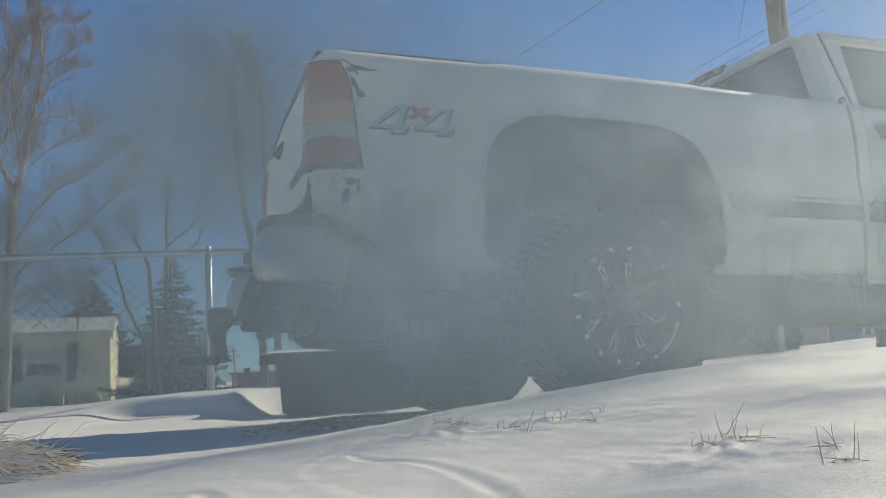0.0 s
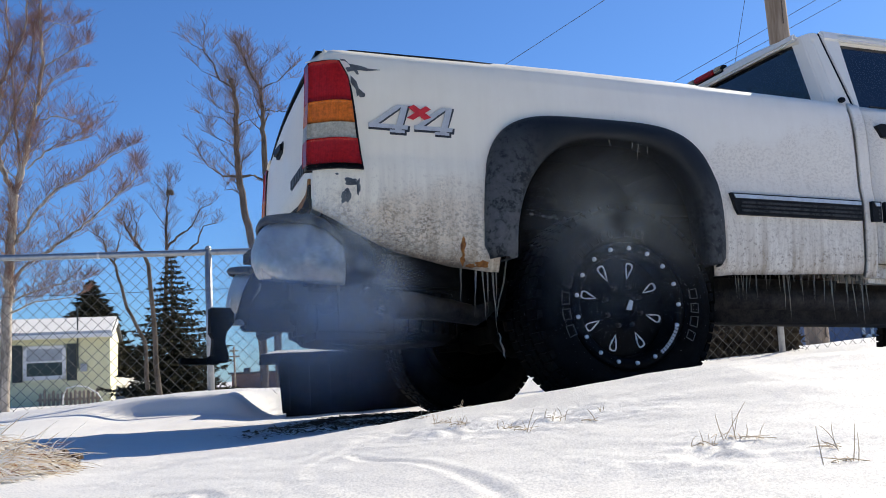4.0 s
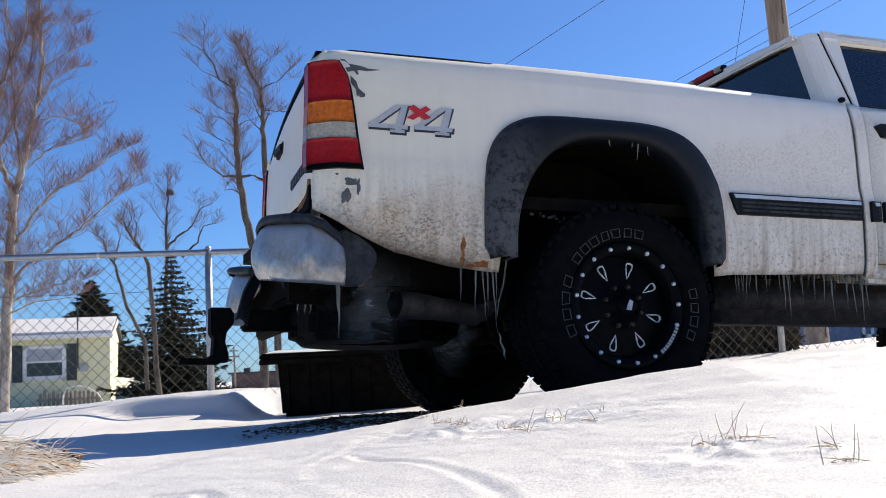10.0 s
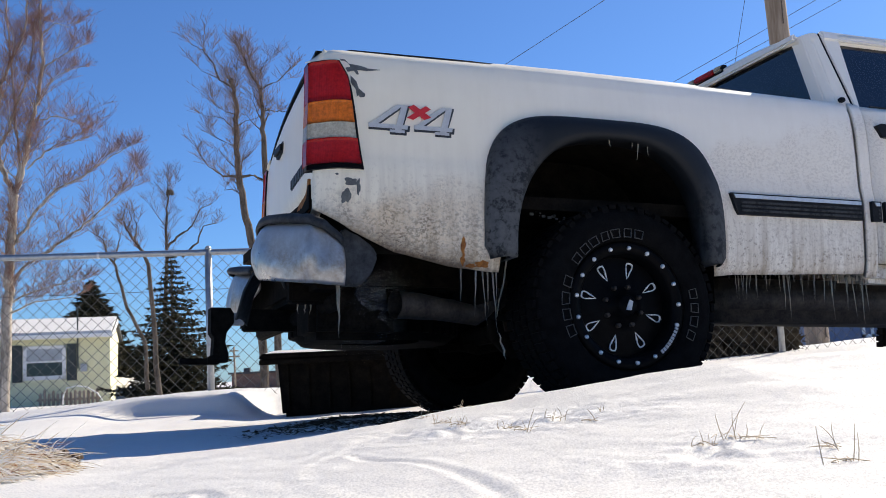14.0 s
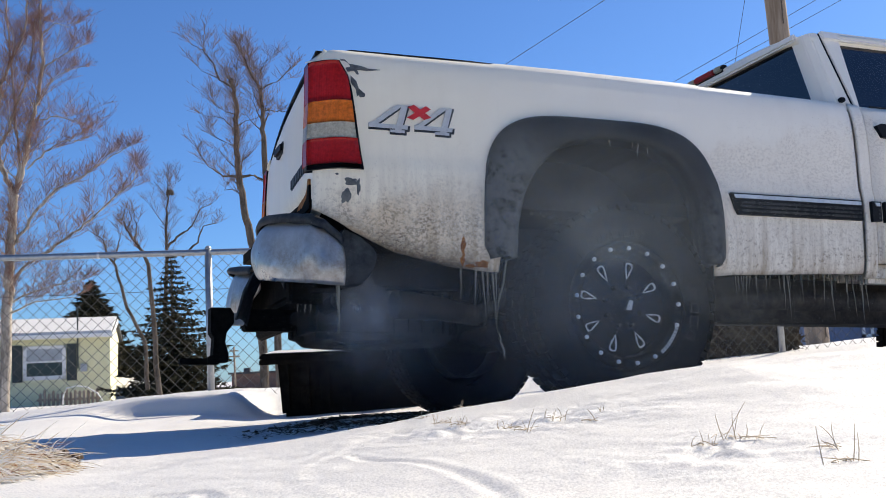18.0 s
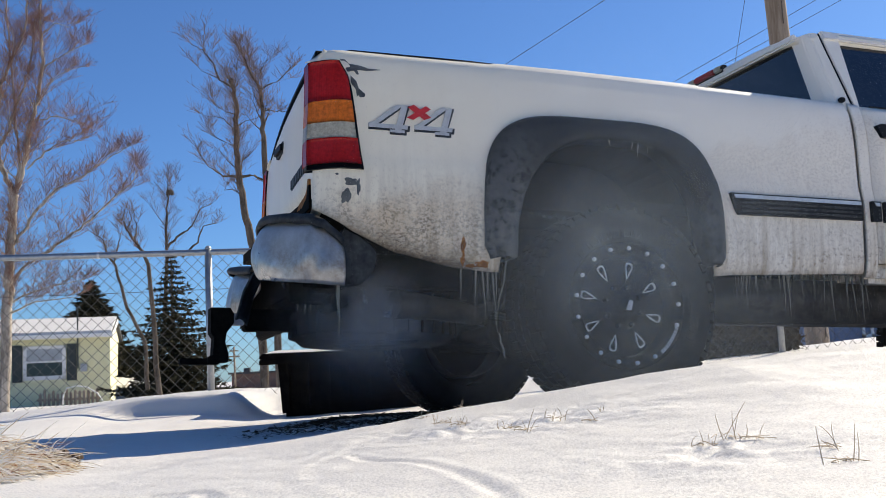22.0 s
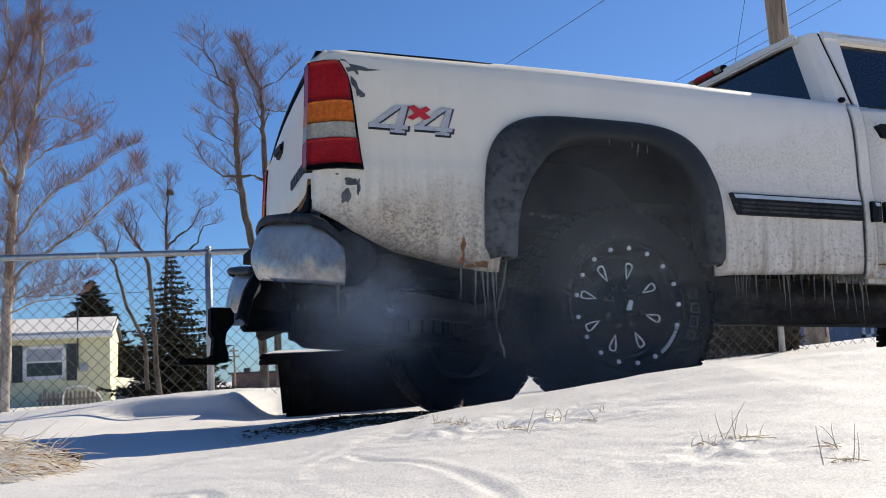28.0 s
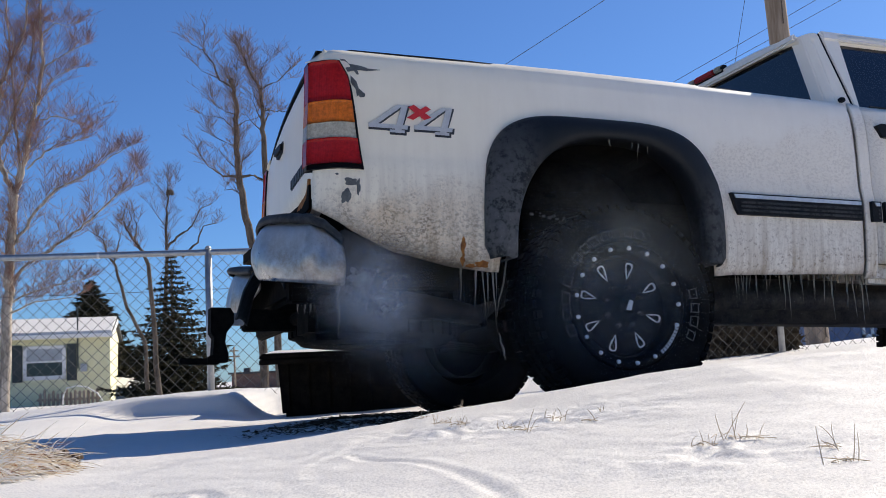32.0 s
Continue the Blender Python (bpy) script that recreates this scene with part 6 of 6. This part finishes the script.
bare_tree("small leafless tree with crooked dark limbs", 27, [
    [(-7.31, -0.08, 0.110), (-7.40, 1.27, 0.094), (-7.50, 3.13, 0.078), (-7.62, 3.51, 0.062), (-7.85, 3.84, 0.047), (-8.09, 4.19, 0.031), (-8.17, 4.49, 0.015)],
    [(-7.85, 3.84, 0.035), (-7.80, 4.25, 0.022), (-7.87, 4.58, 0.010)],
    [(-7.59, 0.07, 0.085), (-7.66, 1.28, 0.073), (-8.10, 2.16, 0.061), (-8.36, 3.26, 0.049), (-8.55, 3.48, 0.036), (-8.66, 3.93, 0.024), (-8.95, 4.13, 0.012)],
    [(-8.39, 3.36, 0.035), (-8.28, 3.83, 0.022), (-8.19, 4.27, 0.010)],
    [(-8.09, 4.19, 0.025), (-7.96, 4.40, 0.018), (-7.98, 4.67, 0.010)],
], 23, ("bark_dark", "twig_dark"), 0.7, 3.0, 0.5, 0.8, 0.6, 0.22, 0.8)
nest_bm = bmesh.new()
for nest_k in range(60):
    nest_a = nest_k * 2.4
    blade(nest_bm, (0.10 * math.cos(nest_a), 0.10 * math.sin(nest_a), -0.06 + 0.002 * nest_k), (0.12 * math.cos(nest_a + 2), 0.12 * math.sin(nest_a + 2), -0.04 + 0.002 * nest_k), (0, 0, 0.02), 0.02)
nest = part("bird_nest", nest_bm, "bark_dark")
nest.matrix_basis = pose(-8.49, 33, 6.14)
tagged(nest, "dark twig nest in a bare treetop", "nest")
grass_tufts()
dead_clump()
debris()


# ---- exhaust smoke ----
def smoke_material(name, density, tint, lo=0.42):
    """Soft grey-blue smoke: thin sheets that fade towards the puff's rim."""
    m = Mat(name, tint, 1.0)
    n, l = m.n, m.l
    out = n["Material Output"]
    dif, trl = n.new("ShaderNodeBsdfDiffuse"), n.new("ShaderNodeBsdfTranslucent")
    dif.inputs["Color"].default_value = trl.inputs["Color"].default_value = (*tint, 1)
    both, tra, mixer = n.new("ShaderNodeMixShader"), n.new("ShaderNodeBsdfTransparent"), n.new("ShaderNodeMixShader")
    l.new(dif.outputs[0], both.inputs[1])
    l.new(trl.outputs[0], both.inputs[2])
    ln = n.new("ShaderNodeVectorMath")
    ln.operation = "LENGTH"
    l.new(m.tc.outputs["Object"], ln.inputs[0])
    edge = m.math("MULTIPLY_ADD", m.math("SUBTRACT", m.noise(1.9, 4, 0.55), 0.42), 1.1, ln.outputs["Value"])
    fall = m.math("MULTIPLY", m.ramp(ln.outputs["Value"], [(0.40, 1.0), (0.68, 0.45), (0.96, 0.0)]), m.ramp(edge, [(0.0, 1.0), (0.35, 0.72), (0.7, 0.22), (0.97, 0.0)]))
    wisp = m.ramp(m.math("MULTIPLY_ADD", m.noise(1.9, 2, 0.5), 0.5, m.math("MULTIPLY", m.noise(4.4, 6, 0.62), 0.5)), [(lo, 0.02), (lo + 0.22, 1.0)])
    a = m.math("MULTIPLY", m.math("MULTIPLY", fall, wisp), density)
    l.new(a, mixer.inputs[0])
    l.new(tra.outputs[0], mixer.inputs[1])
    l.new(both.outputs[0], mixer.inputs[2])
    l.new(mixer.outputs[0], out.inputs["Surface"])
    return m.m


def puff(radius, mat, seed, sheets=4, deep=0.6, tilt=1.0):
    """A puff of smoke: wavy sheets through a ball, at many angles."""
    rnd = random.Random(seed)
    verts, faces = [], []
    n = 14
    for s in range(sheets):
        turn = Euler((rnd.uniform(-0.5, 0.5) * tilt, rnd.uniform(-0.4, 0.4), rnd.uniform(-0.5, 0.5) * tilt)).to_matrix()
        off = -0.55 + 1.1 * (s + 0.5) / sheets
        base = len(verts)
        for i in range(n):
            for j in range(n):
                u, v = 2 * i / (n - 1) - 1, 2 * j / (n - 1) - 1
                # square to disc
                x, z = u * math.sqrt(1 - v * v / 2), v * math.sqrt(1 - u * u / 2)
                y = off + 0.16 * noise.noise(Vector((x * 1.5 + seed, z * 1.5, s * 3.1)))
                verts.append(turn @ Vector((x, y, z)))
        faces += grid_faces(n, n, base)
    ob = data_part("smoke_puff", verts, faces, mat, None, "", True)
    ob.scale = (radius, radius * deep, radius)
    ob.visible_shadow = True
    return tagged(ob, "thin drifting grey-blue exhaust smoke", "smoke", "exhaust smoke", "stuff")


def motions():
    """Smoke drifts from the tailpipe past the wheel and away."""
    def go(ob, rows):
        walk(ob, [(t, pose(x, y, z, 0, a, b)) for t, x, y, z, a, b in rows])
    core = smoke_material("dense_smoke", 0.56, (0.62, 0.66, 0.70))
    mid = smoke_material("mid_smoke", 0.20, (0.56, 0.62, 0.68), 0.36)
    thin = smoke_material("thin_smoke", 0.078, (0.50, 0.61, 0.73), 0.34)
    blue = smoke_material("blue_smoke", 0.46, (0.42, 0.56, 0.76))
    # Near-black smoke added behind the fence to dim sky, trees and house.
    dark = smoke_material("dimming_smoke", 0.40, (0.05, 0.075, 0.11), 0.30)
    # Shaded and sunlit copies of the smoke, with that light in their tints.
    shaded = smoke_material("shaded_smoke", 0.44, (0.27, 0.34, 0.37))
    bright = smoke_material("sunlit_smoke", 0.52, (0.74, 0.81, 0.84))
    # smoke that keeps welling up at the tailpipe
    go(puff(0.34, core, 1), [(0, -0.30, 3.75, 0.45, 0, 0), (3, -0.34, 3.75, 0.48, 30, 10), (6, -0.22, 3.8, 0.46, 70, 30), (7.6, -0.3, 3.85, 0.48, 95, 35), (9, -0.1, 4.9, 0.46, 120, 40), (10.5, 0.1, 5.1, 0.42, 140, 50), (12, 0.55, 4.75, 0.5, 160, 60), (14.5, 0.5, 4.75, 0.5, 200, 60), (17, -0.30, 4.1, 0.40, 250, 80), (20, -0.30, 3.85, 0.44, 300, 60), (24, -0.34, 3.95, 0.42, 370, 40), (28, -0.28, 3.8, 0.46, 440, 20), (30, -0.24, 3.75, 0.44, 480, 10), (32, -0.26, 3.7, 0.48, 520, 0)])
    go(puff(0.26, core, 2), [(0, -0.15, 3.9, 0.42, 0, 0), (4, -0.25, 3.75, 0.40, 40, 0), (7, -0.18, 3.8, 0.38, 80, 10), (8.5, -0.30, 4.0, 0.47, 95, 5), (10, -0.30, 4.05, 0.47, 110, 0), (11.5, -0.30, 4.2, 0.46, 140, 0), (14.5, -0.32, 4.1, 0.46, 170, 10), (19, -0.28, 3.8, 0.40, 240, 0), (23, -0.2, 4.0, 0.38, 300, 10), (27.5, -0.22, 3.75, 0.40, 360, 10), (29.5, -0.18, 3.7, 0.34, 400, 0), (31, -0.30, 3.7, 0.42, 440, 0), (32, -0.22, 3.7, 0.42, 460, 0)])
    go(puff(0.5, mid, 3), [(0, -0.4, 3.3, 0.5, 0, 0), (2, -0.5, 3.5, 0.45, 30, 0), (3.3, -0.55, 3.6, 0.42, 50, 0), (5.5, -0.25, 3.7, 0.40, 90, 0), (9, 0.75, 4.9, 0.6, 140, 0), (11, 1.5, 6.4, 1.15, 160, 0), (14.5, 1.5, 6.4, 1.15, 200, 0), (16.5, 0.3, 4.5, 0.5, 230, 0), (19, -0.3, 3.9, 0.40, 270, 0), (25, -0.3, 4.0, 0.40, 340, 0), (28, -0.3, 3.7, 0.42, 390, 0), (29.5, -0.15, 3.5, 0.34, 420, 0), (32, -0.1, 4.1, 0.40, 460, 0)])
    # the plume that bursts from the pipe towards the end
    plume = smoke_material("plume_smoke", 0.85, (0.72, 0.75, 0.78))
    under = [(0, 0.75, 5.25, 0.5, 0, 0), (26.5, 0.7, 5.2, 0.5, 200, 0)]
    go(puff(0.24, plume, 16), under + [(27.3, -0.40, 4.0, 0.45, 215, 0), (28.2, -0.36, 3.9, 0.46, 240, 0), (29.0, -0.38, 3.85, 0.40, 260, 0), (29.5, -0.30, 3.8, 0.44, 280, 0), (30.0, -0.29, 3.75, 0.50, 300, 0), (30.5, -0.31, 3.75, 0.47, 320, 0), (31.0, -0.30, 3.7, 0.50, 340, 0), (31.5, -0.31, 3.7, 0.49, 360, 0), (32, -0.29, 3.7, 0.51, 380, 0)])
    go(puff(0.20, plume, 17), under + [(28.6, 0.4, 5.0, 0.45, 240, 0), (29.3, -0.30, 3.9, 0.38, 260, 0), (30.0, -0.22, 3.8, 0.37, 300, 0), (30.4, -0.20, 3.75, 0.34, 320, 0), (30.8, -0.17, 3.7, 0.34, 340, 0), (31.3, -0.24, 3.75, 0.42, 360, 0), (31.8, -0.20, 3.7, 0.43, 380, 0), (32, -0.22, 3.7, 0.44, 390, 0)])
    # haze in front of the wheel, drawn back under the truck at times
    go(puff(0.52, thin, 4), [(0, 0.7, 4.6, 0.58, 0, 0), (2.7, 0.7, 4.6, 0.6, 60, 0), (3.3, 0.61, 3.62, 0.55, 75, 0), (4.5, 0.56, 3.62, 0.6, 90, 0), (5.6, 0.61, 3.62, 0.5, 110, 0), (6.6, 0.66, 3.62, 0.55, 130, 0), (8.0, 0.66, 3.62, 0.5, 160, 0), (9.0, 0.9, 4.9, 0.62, 175, 0), (11, 1.6, 6.6, 1.15, 200, 0), (14.5, 1.6, 6.6, 1.15, 270, 0), (16.3, 0.6, 4.6, 0.5, 300, 0), (17.6, 0.61, 3.62, 0.5, 330, 0), (18.7, 0.6, 4.4, 0.55, 350, 0), (20, 0.55, 3.9, 0.5, 370, 0), (21, 0.61, 3.62, 0.5, 390, 0), (26, 0.61, 3.62, 0.5, 480, 0), (28, 0.5, 4.7, 0.4, 510, 0), (30, 0.61, 3.62, 0.5, 540, 0), (31, 0.66, 3.62, 0.5, 555, 0), (32, 0.56, 3.62, 0.48, 570, 0)])
    go(puff(1.1, thin, 5), [(0, 0.5, 2.9, 0.5, 0, 0), (0.5, 0.75, 3.2, 0.55, 9, 0), (0.9, 1.1, 3.6, 0.65, 16, 0), (1.4, 1.5, 5.0, 0.85, 26, 0), (3.5, 1.2, 6.5, 1.0, 50, 0), (4.6, 1.1, 5.2, 0.8, 66, 0), (5.4, 0.6, 3.4, 0.5, 80, 0), (6.1, 0.5, 3.1, 0.45, 90, 0), (7.0, 0.75, 3.7, 0.52, 105, 0), (7.9, 0.75, 3.9, 0.55, 118, 0), (8.8, 1.3, 5.6, 0.85, 130, 0), (10, 1.9, 7.5, 1.3, 145, 0), (15, 1.9, 7.5, 1.3, 180, 0), (16.4, 0.6, 4.6, 0.6, 200, 0), (17.5, 0.45, 3.2, 0.4, 215, 0), (19, 0.5, 4.4, 0.6, 240, 0), (20.7, 0.5, 3.0, 0.42, 260, 0), (25.5, 0.5, 3.1, 0.42, 330, 0), (28, 0.4, 3.6, 0.4, 370, 0), (30.2, 0.5, 3.2, 0.42, 400, 0), (32, 0.6, 4.6, 0.6, 425, 0)])
    # the thick cloud of the first seconds, blown off past the cab
    def drift(ob, x, y, z, speed):
        rows = [(t, x + speed * s, y + 0.1 * s, z + 0.12 * s, 18 * s, 0) for t, s in ((0, 0), (0.3, 0.25), (0.6, 0.7), (1.0, 1.5), (1.5, 3.0), (2.2, 6.0), (4, 13), (32, 44))]
        go(ob, rows)

    def lift_off(ob, x, y, z, x1, y1, z1):
        """Rolls back over the yard behind the truck, then thins away upwind."""
        path = ((0, 0), (0.3, 0.3), (0.6, 0.72), (1.0, 1.0), (1.6, 1.12), (2.2, 1.25))
        rows = [(t, x + (x1 - x) * s, y + (y1 - y) * s, z + (z1 - z) * s, 20 * s, 0) for t, s in path]
        rows += [(2.7, x1 - 5.5, y1 + 1.5, z1 + 0.8, 40, 0), (5, x1 - 14, y1 + 5, z1 + 2, 60, 0), (32, x1 - 40, y1 + 20, z1 + 6, 120, 0)]
        go(ob, rows)
    lift_off(puff(1.35, shaded, 6, 5, 0.24, 0.1), 0.0, 2.75, 0.55, -0.4, 7.9, 1.7)
    lift_off(puff(1.1, shaded, 8, 5, 0.24, 0.1), -0.75, 2.35, 0.55, -2.1, 7.6, 1.2)
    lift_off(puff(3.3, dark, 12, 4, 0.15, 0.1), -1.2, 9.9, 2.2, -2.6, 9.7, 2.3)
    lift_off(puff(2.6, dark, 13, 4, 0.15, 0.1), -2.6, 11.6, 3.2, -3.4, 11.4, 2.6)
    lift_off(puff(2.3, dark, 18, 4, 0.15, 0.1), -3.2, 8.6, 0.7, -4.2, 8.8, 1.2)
    veil = smoke_material("veil_smoke", 0.13, (0.40, 0.50, 0.58), 0.32)
    go(puff(1.7, veil, 14, 4, 0.2, 0.1), [(0, 0.2, 2.3, 0.6, 0, 0), (0.6, 0.35, 2.3, 0.62, 8, 0), (1.1, 0.7, 2.35, 0.7, 16, 0), (1.6, 1.7, 2.5, 0.9, 26, 0), (2.1, 3.6, 2.8, 1.2, 40, 0), (4, 11, 4, 2, 60, 0), (32, 40, 9, 5, 120, 0)])
    go(puff(0.95, veil, 15, 3, 0.2, 0.1), [(0, 0.05, 0.95, 0.25, 0, 0), (0.3, 0.3, 0.95, 0.27, 8, 0), (0.6, 0.75, 1.0, 0.3, 16, 0), (1.0, 1.5, 1.1, 0.4, 26, 0), (1.6, 3.0, 1.4, 0.6, 40, 0), (4, 11, 3, 2, 60, 0), (32, 42, 8, 5, 120, 0)])
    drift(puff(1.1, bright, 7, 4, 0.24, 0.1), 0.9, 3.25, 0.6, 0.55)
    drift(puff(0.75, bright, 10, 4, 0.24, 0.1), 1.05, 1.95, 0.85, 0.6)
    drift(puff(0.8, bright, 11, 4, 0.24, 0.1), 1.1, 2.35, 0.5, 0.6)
    go(puff(0.55, blue, 9), [(0, 0.0, 2.8, 0.45, 0, 0), (1, -0.25, 3.1, 0.45, 25, 0), (2.5, -0.42, 3.3, 0.42, 50, 0), (3.5, -0.45, 3.3, 0.38, 70, 0), (5.0, -0.1, 3.6, 0.5, 100, 0), (7, 0.9, 4.9, 0.8, 130, 0), (9, 1.7, 6.8, 1.2, 150, 0), (32, 1.9, 7.0, 1.25, 260, 0)])


motions()
